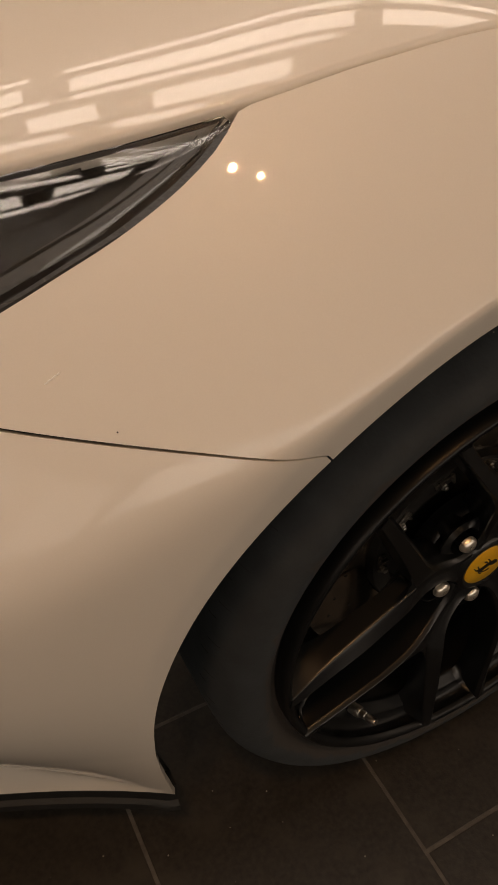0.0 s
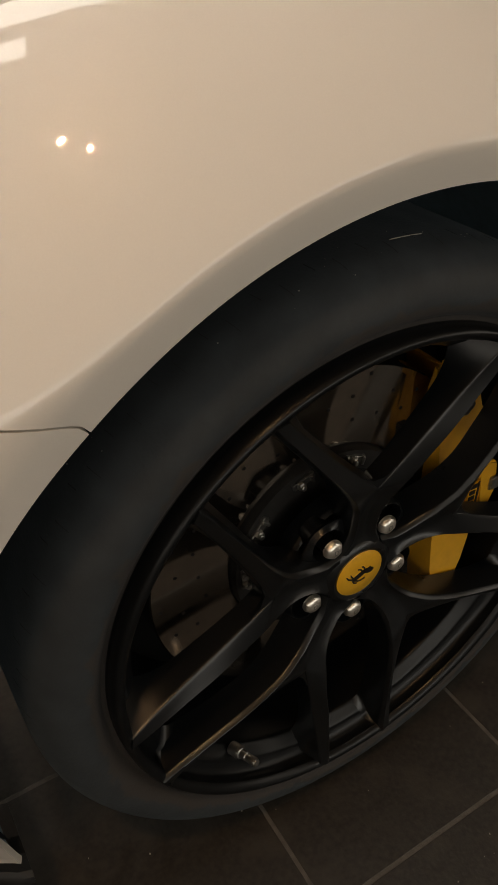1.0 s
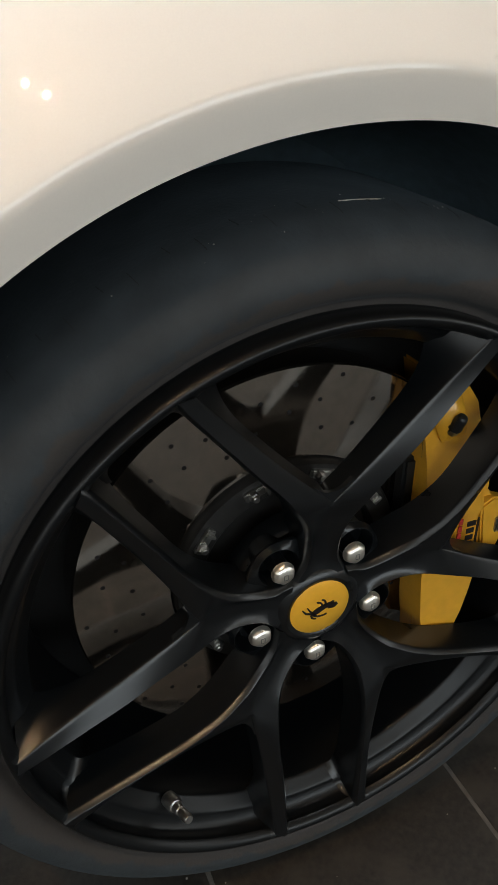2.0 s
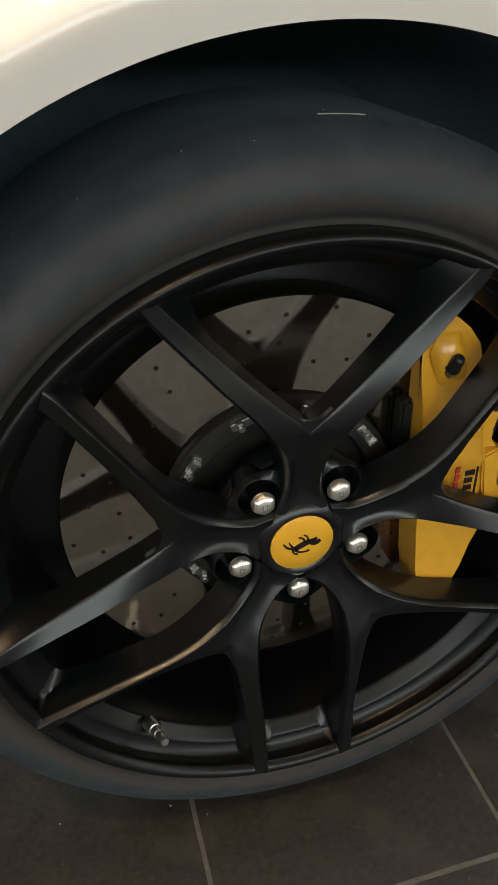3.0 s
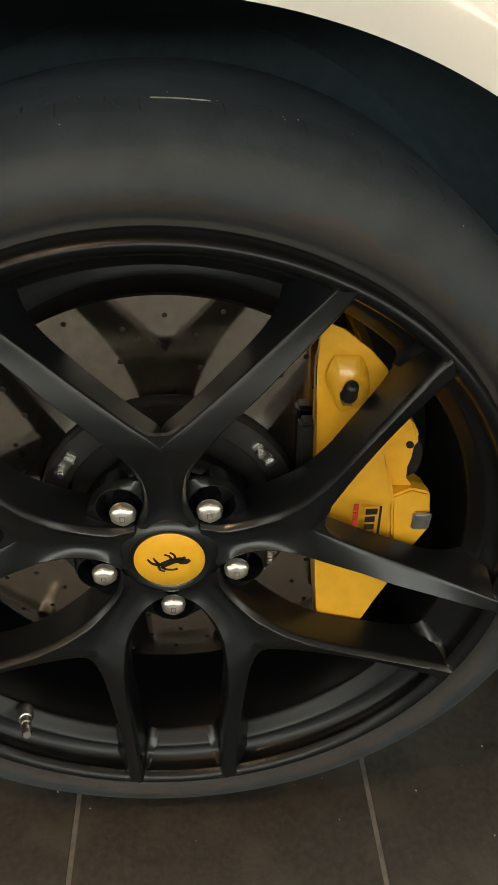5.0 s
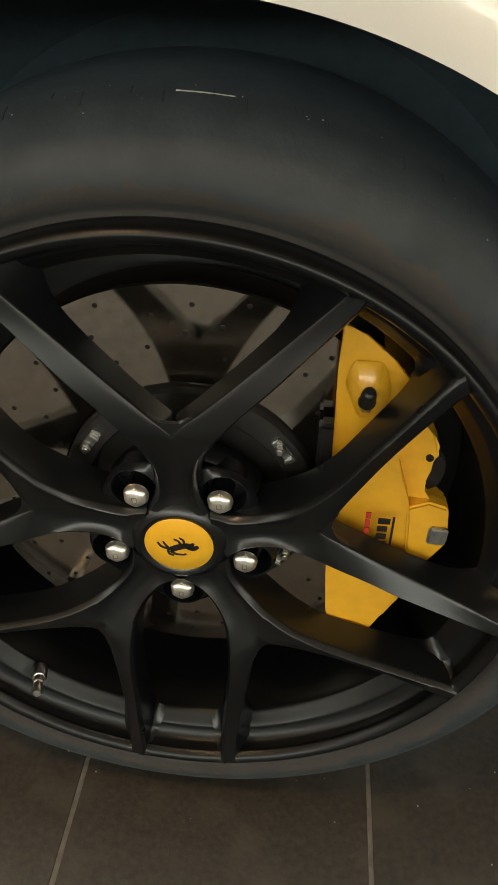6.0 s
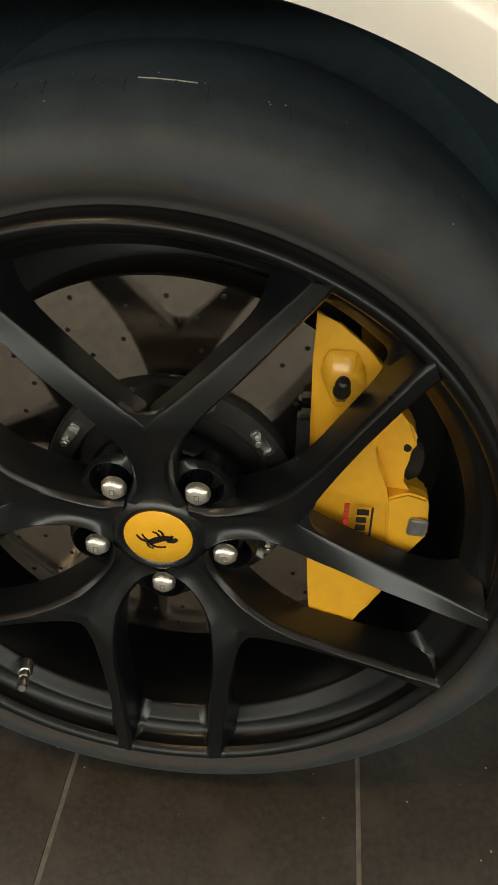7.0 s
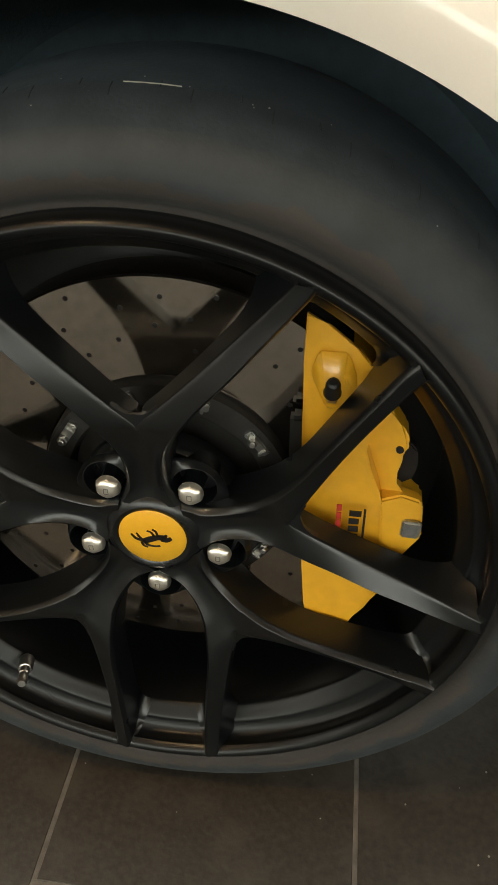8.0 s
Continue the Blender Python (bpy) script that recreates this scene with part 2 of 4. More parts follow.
# assumed ceiling lights, shaped for the hood's streaks: a shallow frame with a glowing diffuser in each
for ly, wide, spans in (
        (0.36, 0.05, ((-1.25, -0.74), (-0.60, 0.74), (0.86, 1.7))),
        (0.17, 0.17, ((-1.25, -0.78), (-0.58, 0.70), (0.86, 1.7))),
        (0.00, 0.06, ((-1.25, -0.66), (-0.58, 0.60))),
        (-0.24, 0.20, ((-1.25, -0.98), (-0.82, -0.44), (-0.20, 0.42))),
        (-0.45, 0.09, ((-1.25, -0.60), (-0.40, 0.05)))):
    for x0, x1 in spans:
        at = pose(-0.70, 0.33, CEIL, 0, 0, -28) @ Matrix.Translation(((x0 + x1) / 2, ly, 0))
        half, hw = (x1 - x0) / 2, wide / 2
        bm = bmesh.new()
        for a0, a1, b0, b1 in ((-half, half, -hw - 0.012, -hw), (-half, half, hw, hw + 0.012), (-half, -half + 0.012, -hw, hw), (half - 0.012, half, -hw, hw)):
            box(bm, (a1 - a0, b1 - b0, 0.03), Matrix.Translation(((a0 + a1) / 2, (b0 + b1) / 2, -0.015)))
        fixture = tagged(part("ceiling_light", bm, LAMP_RING, smooth=False), "long flat ceiling light with a white diffuser", "ceiling light", "long ceiling lights")
        fixture.matrix_basis = at
        bm = bmesh.new()
        box(bm, (2 * half - 0.024, wide, 0.006), Matrix.Translation((0, 0, -0.016)))
        part("diffuser", bm, TUBE, fixture, "glowing white diffuser", smooth=False)

for lx, ly, power in DOWNLIGHTS:
    bm = bmesh.new()
    turned(bm, [(0.052, 0.0), (0.052, 0.004), (0.046, 0.008), (0.040, 0.008), (0.040, 0.003)], Matrix.Translation((lx, ly, CEIL)) @ pose(0, 0, 0, 180), 32)
    light = tagged(part("downlight", bm, LAMP_RING), "small round recessed ceiling downlight giving warm light", "downlight", "ceiling downlights")

# ---------------------------------------------------------------- the car's body
car = tagged(new("sports_car"), "glossy white sports car with black wheels and yellow brake calipers", "car")


def crease_height(x):
    a = abs(x)
    return HUB + math.sqrt(0.421 ** 2 - a * a) if a < 0.2 else 0.7085 - 0.10 * (a - 0.2) if x > 0 else 0.7085 - 0.52 * (a - 0.2)


def side(x, z):
    """The y of the body's side at x, z: a flat flange round the arch, a shoulder leaning in above it, and a tuck below."""
    y = -0.045 + 0.5 * max(0.0, -x - 0.2) ** 2
    if z < 0.45:
        front = max(0.0, -x - 0.379)
        ledge = 0.136 + 0.36 * min(0.25, front)
        y += min(1.7, 0.39 + 6 * front) * (0.45 - max(z, ledge)) ** 2 - 0.12 * max(0.0, ledge - z)
    # the flange round the arch tips down a little towards its edge
    y -= 0.006 * min(1.0, max(0.0, (math.hypot(x, z - HUB) - 0.393) / 0.028)) * min(1.0, max(0.0, (z - 0.28) / 0.2))
    w = 0.0020 + (0.012 * min(1.0, max(0.0, (-x - 0.28) / 0.12)) if x < 0 else 0.022 * min(1.0, max(0.0, (x - 0.10) / 0.14)))
    d = z - crease_height(x)
    d = w * math.log1p(math.exp(max(-60.0, d / w))) if d < 50 * w else d
    return y + 0.66 * d + 1.6 * d * d


ARCH = [(-30, 0.400), (0, 0.395), (60, 0.393), (132, 0.3935), (150, 0.398), (170, 0.402), (184, 0.4025), (192, 0.406), (198, 0.4115), (203, 0.4185), (208, 0.4287)]
HOOD_EDGE = [(-0.60, 0.731), (-0.409, 0.7895), (-0.3177, 0.815), (-0.2700, 0.8283), (-0.203, 0.8485), (-0.167, 0.8575), (-0.128, 0.8655), (-0.088, 0.8705), (-0.02, 0.878), (0.10, 0.888), (0.35, 0.903), (0.75, 0.913)]
LAMP_EDGE = [(-0.55, 0.668), (-0.49, 0.6965), (-0.438, 0.7232), (-0.400, 0.7435), (-0.362, 0.7635), (-0.3266, 0.7842), (-0.305, 0.7985), (-0.287, 0.8120), (-0.2700, 0.8283)]


def along(points, t):
    """A point at the share t of a polyline's length, rounded."""
    pts = [np.array(p) for p in rounded(points, cuts=6)]
    seg = [np.linalg.norm(b - a) for a, b in zip(pts, pts[1:])]
    left = t * sum(seg)
    for a, b, s in zip(pts, pts[1:], seg):
        if left <= s or b is pts[-1]:
            return a + (b - a) * min(1.0, left / s)
        left -= s


def arch_point(deg, extra=0.0):
    r = float(lerp(ARCH, deg)[0]) + extra
    return np.array((r * math.cos(radians(deg)), HUB + r * math.sin(radians(deg))))


def fan(angles, ends, bow):
    """A grid of (x, z) from the arch's edge out to the panel's outer edge; bow lifts a line, most near the arch."""
    grid = []
    for a, q, k in zip(angles, ends, bow):
        p0, radial = arch_point(a), arch_point(a, 0.028) - arch_point(a)
        straight = np.array(q) - p0
        first = 0.028 / np.linalg.norm(straight)
        k2 = min(1.0, max(0.0, (a - 116) / 13))
        step = radial * (1 - k2) + straight * first * k2
        row = []
        for s in range(46):
            t = first * s / 5 if s < 6 else first + (1 - first) * (s - 5) / 40
            p = p0 + step * s / 5 if s < 6 else p0 + step + (np.array(q) - p0 - step) * (s - 5) / 40
            row.append(p + np.array((0.0, k * math.sin(math.pi * t ** 0.48) if t > 0 else 0.0)))
        grid.append(row)
    return grid


def panel(name, grid, mat, parent, label="", depth=0.012, inset=0.0, surface=side):
    """A body panel from a grid of (x, z), with its edges turned in."""
    bm = bmesh.new()
    vs = [[bm.verts.new((p[0], surface(p[0], p[1]) + inset, p[1])) for p in row] for row in grid]
    n, m = len(vs), len(vs[0])
    for i in range(n - 1):
        for j in range(m - 1):
            bm.faces.new((vs[i][j], vs[i + 1][j], vs[i + 1][j + 1], vs[i][j + 1]))
    if depth:
        rim = [vs[i][0] for i in range(n)] + [vs[-1][j] for j in range(1, m)] + [vs[i][-1] for i in range(n - 2, -1, -1)] + [vs[0][j] for j in range(m - 2, 0, -1)]
        bm.normal_update()
        c = Vector((0, 0, 0))
        soft, deep = [], []
        for v in rim:
            nrm = v.normal if v.normal.y < 0 or v.normal.z > 0 else -v.normal
            soft.append(bm.verts.new(v.co - nrm * 0.0025 + Vector((0, 0.0008, 0))))
            deep.append(bm.verts.new(v.co - nrm * depth + Vector((0, depth * 0.4, 0))))
        k = len(rim)
        for i in range(k):
            j = (i + 1) % k
            bm.faces.new((rim[i], rim[j], soft[j], soft[i]))
            bm.faces.new((soft[i], soft[j], deep[j], deep[i]))
    return part(name, bm, mat, parent, label, angle=50)


def spread(a, b, n):
    return [a + (b - a) * i / (n - 1) for i in range(n)]


GAP = 0.0011
# front bumper: from the lip in front of the tyre up to the seam
angles = spread(207.9, 131.72, 70)
bumper_out = [(-0.85, 0.136), (-0.85, 0.38), (-0.85, 0.62), (-0.70, 0.652), (-0.55, 0.665 - GAP)]
outer = [along(bumper_out[:3], i / 44) if i < 45 else along(bumper_out[2:], (i - 44) / 25) for i in range(70)]
bumper_grid = fan(angles, outer, [0.0138 * max(0.0, 1 - (a - 131.85) / 22) for a in angles])
bumper = panel("front_bumper", bumper_grid, PAINT, car, "white painted bumper corner with a flared lower lip", depth=0.005)
# fender: seam, headlamp edge, hood edge, then the rear end of the panel
a1, a2, a3 = spread(131.48, 117.5, 24), spread(117.5, 42, 90)[1:], spread(42, -28, 50)[1:]
lamp_line = [(x + 0.002, z - 0.002) for x, z in LAMP_EDGE]
hood_line = [(x, z - GAP * 1.2) for x, z in HOOD_EDGE if x >= -0.271]
e1 = [along(lamp_line, i / 23) for i in range(24)]
e1[0] = np.array((-0.548, 0.665 + GAP))
e2 = [along(hood_line, i / 89) for i in range(1, 90)]
e3 = [along([hood_line[-1], (0.75, 0.55), (0.75, 0.13)], i / 49) for i in range(1, 50)]
fender_grid = fan(a1 + a2 + a3, e1 + e2 + e3, [0.0138 * max(0.0, 1 - (131.35 - a) / 11) for a in a1 + a2 + a3])
fender = panel("front_fender", fender_grid, PAINT, car, "white painted fender over the front wheel", depth=0.004)
bm = bmesh.new()
for k in range(8):
    x = -0.4262 + 0.0105 * (k + 0.5) / 8
    z = 0.6876 + 0.0066 * (k + 0.5) / 8
    box(bm, (0.0018, 0.0012, 0.0004 + 0.0002 * (k % 3)), Matrix.Translation((x, side(x, z), z)) @ pose(0, 0, 0, 0, -30, 0))
part("scratch", bm, PALE, fender, "short pale scratch in the paint", smooth=False)
bm = bmesh.new()
bmesh.ops.create_icosphere(bm, subdivisions=1, radius=0.0007, matrix=Matrix.Translation((-0.3940, side(-0.3940, 0.6660), 0.6660)))
part("stone_chip", bm, EMBLEM, fender, "tiny dark chip in the paint")
panel("inner_panel", [r[::3] for r in fan(spread(206, -28, 80), [along(bumper_out[:3] + [(-0.56, 0.66), (-0.28, 0.79), (0.0, 0.86), (0.7, 0.90), (0.72, 0.15)], i / 79) for i in range(80)], [0] * 80)], PLASTIC, car, "black inner structure behind the panels", 0.0, 0.022)


def hood_surface(x, w):
    """w: metres inboard of the hood's edge."""
    z = float(lerp(HOOD_EDGE, x)[0]) + GAP
    y = side(x, z) + 0.0035
    return y + w, z + 0.085 * (1 - math.exp(-w / 0.11)) + 0.02 * w


bm = bmesh.new()
xs = spread(-0.60, 0.75, 90)
ws = [0.9 * (i / 39) ** 1.7 for i in range(40)]
rows = []
for x in xs:
    row = []
    y0, z0 = hood_surface(x, 0)
    for dy, dz in ((0.012, -0.022), (0.004, -0.018), (0.0006, -0.009), (-0.0006, -0.003)):
        row.append(bm.verts.new((x, y0 + dy, z0 + dz)))
    for w in ws:
        y, z = hood_surface(x, w)
        row.append(bm.verts.new((x, y, z)))
    rows.append(row)
for p, q in zip(rows, rows[1:]):
    for j in range(len(p) - 1):
        bm.faces.new((p[j], q[j], q[j + 1], p[j + 1]))
hood = part("hood", bm, PAINT, car, "white painted hood with a rounded edge", angle=70)

# headlamp between the fender and the hood
def lamp_grid(n=50, m=16, shrink=0.0):
    grid = []
    for i in range(n):
        t = i / (n - 1)
        lo = along(LAMP_EDGE, t * 0.972)
        x = lo[0]
        zt = max(lo[1] + 0.0004, float(lerp(HOOD_EDGE, x)[0]) - 0.003)
        row = []
        for j in range(m):
            s = j / (m - 1)
            row.append(np.array((x, lo[1] + (zt - lo[1]) * s)))
        grid.append(row)
    return grid


def lamp_panel(name, mat, parent, label, depth, s0, s1, steps, dip, bulge=0.0, first=0, last=50, edge=0.0):
    """A strip of the headlamp between the shares s0 and s1 of its height, set in by dip and bulging out by bulge."""
    bm = bmesh.new()
    rows = []
    for row in lamp_grid()[first:last]:
        lo, hi = row[0], row[-1]
        if edge:
            share_of = min(0.45, edge / max(1e-6, hi[1] - lo[1]))
            s0, s1 = (0.0, share_of) if s0 < 0.5 else (1 - share_of, 1.0)
        line = []
        for j in range(steps + 1):
            k = s0 + (s1 - s0) * j / steps
            x, z = lo + (hi - lo) * k
            line.append(bm.verts.new((x, side(x, z) + dip - bulge * 4 * k * (1 - k), z)))
        rows.append(line)
    for p, q in zip(rows, rows[1:]):
        for j in range(steps):
            bm.faces.new((p[j], q[j], q[j + 1], p[j + 1]))
    if steps > 22:
        inner = [v for v in bm.verts if not v.is_boundary]
        for k in range(25):
            bmesh.ops.smooth_vert(bm, verts=inner, factor=0.5, use_axis_x=False, use_axis_y=True, use_axis_z=False)
    if depth:
        made = bmesh.ops.solidify(bm, geom=list(bm.faces), thickness=depth)
    return part(name, bm, mat, parent, label, angle=60)


headlamp = lamp_panel("headlight", HEADLAMP_DARK, car, "dark smoked headlight under a clear cover", 0.0, 0.0, 1.0, 20, 0.034, -0.018)
lens = lamp_panel("lens", GLASS, headlamp, "clear curved headlight cover", 0.002, 0.0, 1.0, 24, 0.0022, 0.010)
lens.visible_shadow = False
lamp_panel("bezel", EMBLEM, headlamp, "", 0.004, 0.0, 0.1, 4, 0.0004, edge=0.0036)
lamp_panel("bezel", EMBLEM, headlamp, "", 0.004, 0.9, 1.0, 3, 0.0004, edge=0.0024)
lamp_panel("inner_trim", TRIM, headlamp, "grey trim inside the headlight", 0.004, 0.09, 0.13, 4, 0.016, 0.0, 6, 47)
lamp_panel("light_guide", TRIM, headlamp, "", 0.004, 0.62, 0.70, 4, 0.022, 0.0, 4, 34)

# black splitter under the bumper
bm = bmesh.new()
rows = []
for x in spread(-0.85, -0.372, 40):
    y = side(min(x, -0.379), 0.14)
    rows.append([bm.verts.new((x, y + dy, z)) for dy, z in ((0.03, 0.134), (0.012, 0.132), (0.010, 0.100), (0.004, 0.096), (0.002, 0.088), (0.006, 0.084), (0.10, 0.084))])
for p, q in zip(rows, rows[1:]):
    for j in range(6):
        bm.faces.new((p[j], q[j], q[j + 1], p[j + 1]))
bm.faces.new(rows[-1])
part("splitter", bm, PLASTIC, car, "black plastic splitter under the bumper")

# wheel-arch liner
bm = bmesh.new()
rows = []
for a in spread(-30, 207.5, 120):
    p = arch_point(a)
    y0 = side(p[0], p[1])
    row = []
    for grow, y in ((0.0012, y0 + 0.0045), (0.006, y0 + 0.03), (0.008, 0.12), (0.006, 0.20), (0.000, 0.26), (-0.014, 0.305), (-0.045, 0.335), (-0.38, 0.345)):
        r = float(lerp(ARCH, a)[0]) + grow
        row.append(bm.verts.new((r * math.cos(radians(a)), y, HUB + r * math.sin(radians(a)))))
    rows.append(row)
for p, q in zip(rows, rows[1:]):
    for j in range(7):
        bm.faces.new((p[j], q[j], q[j + 1], p[j + 1]))
part("arch_liner", bm, LINER, car, "felt-like wheel-arch liner, coloured blue-grey in place of cool light")

# underside of the car, in front of and behind the wheel
bm = bmesh.new()
box(bm, (0.46, 1.0, 0.02), Matrix.Translation((-0.63, 0.62, 0.105)))
part("undertray", bm, PLASTIC, car, "black plastic undertray", smooth=False)
bm = bmesh.new()
box(bm, (0.36, 1.0, 0.02), Matrix.Translation((0.60, 0.50, 0.125)))
part("floor_pan", bm, PLASTIC, car, "black underside of the car", smooth=False)

# ---------------------------------------------------------------- tyre
tyre_profile = rounded([(0.258, -0.006), (0.268, -0.011), (0.2740, -0.0130), (0.2785, -0.0140), (0.2810, -0.0165), (0.2845, -0.0222), (0.2900, -0.0262), (0.2980, -0.0285), (0.3080, -0.0270), (0.3190, -0.0212), (0.3282, -0.0113), (0.3345, 0.000), (0.3372, 0.013), (0.3380, 0.03)], cuts=3)
tyre_profile += [(0.3382, 0.06), (0.3382, 0.09), (0.3382, 0.12)]
tyre_profile += rounded([(0.338, 0.15), (0.336, 0.166), (0.328, 0.182), (0.306, 0.202), (0.285, 0.206), (0.262, 0.195)], cuts=3)
# bluish sheen put on the rubber to brighten the tread's top under the arch
_r = RUBBER.node_tree.nodes["Principled BSDF"]
_r.inputs["Sheen Weight"].default_value = 0.04
_r.inputs["Sheen Roughness"].default_value = 0.45
_r.inputs["Sheen Tint"].default_value = (0.60, 0.78, 0.92, 1)


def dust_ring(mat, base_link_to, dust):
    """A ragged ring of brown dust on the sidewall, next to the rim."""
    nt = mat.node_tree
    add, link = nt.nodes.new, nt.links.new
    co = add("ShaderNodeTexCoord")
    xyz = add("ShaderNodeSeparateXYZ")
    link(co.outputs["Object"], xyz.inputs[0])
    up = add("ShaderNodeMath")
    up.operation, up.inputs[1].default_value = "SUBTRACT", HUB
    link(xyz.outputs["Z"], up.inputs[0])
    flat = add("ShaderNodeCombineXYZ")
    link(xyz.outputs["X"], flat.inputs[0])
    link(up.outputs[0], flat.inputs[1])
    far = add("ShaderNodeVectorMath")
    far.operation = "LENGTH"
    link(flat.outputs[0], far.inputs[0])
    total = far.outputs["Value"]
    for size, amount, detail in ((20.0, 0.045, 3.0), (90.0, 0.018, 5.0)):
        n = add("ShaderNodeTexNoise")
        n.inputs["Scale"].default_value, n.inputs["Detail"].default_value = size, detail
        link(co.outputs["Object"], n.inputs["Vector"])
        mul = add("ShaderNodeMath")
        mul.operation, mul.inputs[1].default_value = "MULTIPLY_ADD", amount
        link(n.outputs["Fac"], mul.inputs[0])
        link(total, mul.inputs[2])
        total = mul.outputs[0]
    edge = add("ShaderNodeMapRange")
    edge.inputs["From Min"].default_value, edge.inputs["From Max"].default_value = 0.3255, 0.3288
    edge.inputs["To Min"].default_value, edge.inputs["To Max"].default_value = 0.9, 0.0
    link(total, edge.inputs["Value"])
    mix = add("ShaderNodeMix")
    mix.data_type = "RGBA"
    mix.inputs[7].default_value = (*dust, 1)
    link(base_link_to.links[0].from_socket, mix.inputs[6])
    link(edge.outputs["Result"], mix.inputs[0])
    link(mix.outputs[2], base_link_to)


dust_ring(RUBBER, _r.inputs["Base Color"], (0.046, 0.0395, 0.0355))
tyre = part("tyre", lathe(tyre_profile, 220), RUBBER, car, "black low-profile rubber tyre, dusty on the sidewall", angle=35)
# fine dark strips on the tread's shoulder, for the shade in its cuts
bm = bmesh.new()
shoulder = [(-0.0115, 0.328), (-0.005, 0.3320), (0.0, 0.3345), (0.006, 0.3360), (0.013, 0.3372), (0.022, 0.3377), (0.03, 0.3380)]
for i in range(45):
    for da, y0, y1 in ((0.0, -0.002, 0.014), (3.4, 0.010, 0.022)):
        for k in range(6):
            ya, yb = y0 + (y1 - y0) * k / 6, y0 + (y1 - y0) * (k + 1) / 6
            ra, rb = float(lerp(shoulder, ya)[0]), float(lerp(shoulder, yb)[0])
            m = Matrix.Translation((0, 0, HUB)) @ pose(0, 0, 0, 0, -(8.0 * i + 1.5 + da + 0.05 * k), 0) @ Matrix.Translation(((ra + rb) / 2, (ya + yb) / 2, 0)) @ pose(0, 0, 0, 0, 0, -math.degrees(math.atan2(rb - ra, yb - ya)))
            box(bm, (0.0006, (yb - ya) * 1.08, 0.0006), m)
part("tread_cut", bm, CUT, tyre, smooth=False)["kind"] = "stuff"
# specks of dust caught on the tread's shoulder
rng = random.Random(11)
bm = bmesh.new()
for i in range(46):
    a, yy = rng.uniform(20, 140), rng.uniform(-0.012, 0.035)
    r = float(lerp([(-0.02, 0.319), (-0.0115, 0.328), (0.0, 0.3345), (0.013, 0.3372), (0.03, 0.338)], yy)[0])
    bmesh.ops.create_icosphere(bm, subdivisions=1, radius=rng.uniform(0.0003, 0.0008), matrix=Matrix.Translation((r * math.cos(radians(a)), yy, HUB + r * math.sin(radians(a)))))
part("dust_speck", bm, DUST, tyre, smooth=False)["kind"] = "stuff"
# a pale scuff on the tread's shoulder
bm = bmesh.new()
for i in range(14):
    t = i / 13
    a = 88.4 - 5.2 * t
    box(bm, (0.0008, 0.0003 + 0.0004 * math.sin(9 * t) ** 2, 0.0030), Matrix.Translation((0, 0, HUB)) @ pose(0, 0, 0, 0, -a, 0) @ Matrix.Translation((0.33755, 0.0140 + 0.0012 * t, 0)))
part("scuff", bm, DUST, tyre, "pale scratch on the tyre's shoulder", smooth=False)

# ---------------------------------------------------------------- rim
rim_profile = rounded([(0.262, -0.004), (0.2736, -0.012), (0.2742, -0.018), (0.2742, -0.0235), (0.2738, -0.0270), (0.2730, -0.0300), (0.2716, -0.0320), (0.2696, -0.0328), (0.2670, -0.0321), (0.2645, -0.0300), (0.2628, -0.0272)], cuts=4)
rim_profile += rounded([(0.2623, -0.0252), (0.2640, -0.0205), (0.2640, -0.0140), (0.2615, -0.0100), (0.2585, -0.0074), (0.2556, -0.0056), (0.2540, -0.0050), (0.2520, -0.0036), (0.2470, 0.0020), (0.2428, 0.0068), (0.2420, 0.0095)], cuts=4)
rim_profile += rounded([(0.2418, 0.0115), (0.2420, 0.030), (0.2415, 0.08), (0.2410, 0.14), (0.248, 0.18), (0.258, 0.195)], cuts=3)
rim = part("wheel_rim", lathe(rim_profile, 200), BARREL, car, "satin black alloy wheel with five split spokes", angle=32)

# hub face with the ring round the cap
part("hub", lathe([(0.0, 0.045), (0.0, 0.012), (0.026, 0.012), (0.026, -0.002), (0.0290, -0.0052), (0.0325, -0.0062), (0.036, -0.0048), (0.040, -0.001), (0.043, 0.006), (0.046, 0.022), (0.070, 0.022), (0.073, 0.025), (0.074, 0.030), (0.074, 0.045)], 96), RIM_BLACK, rim, angle=35)


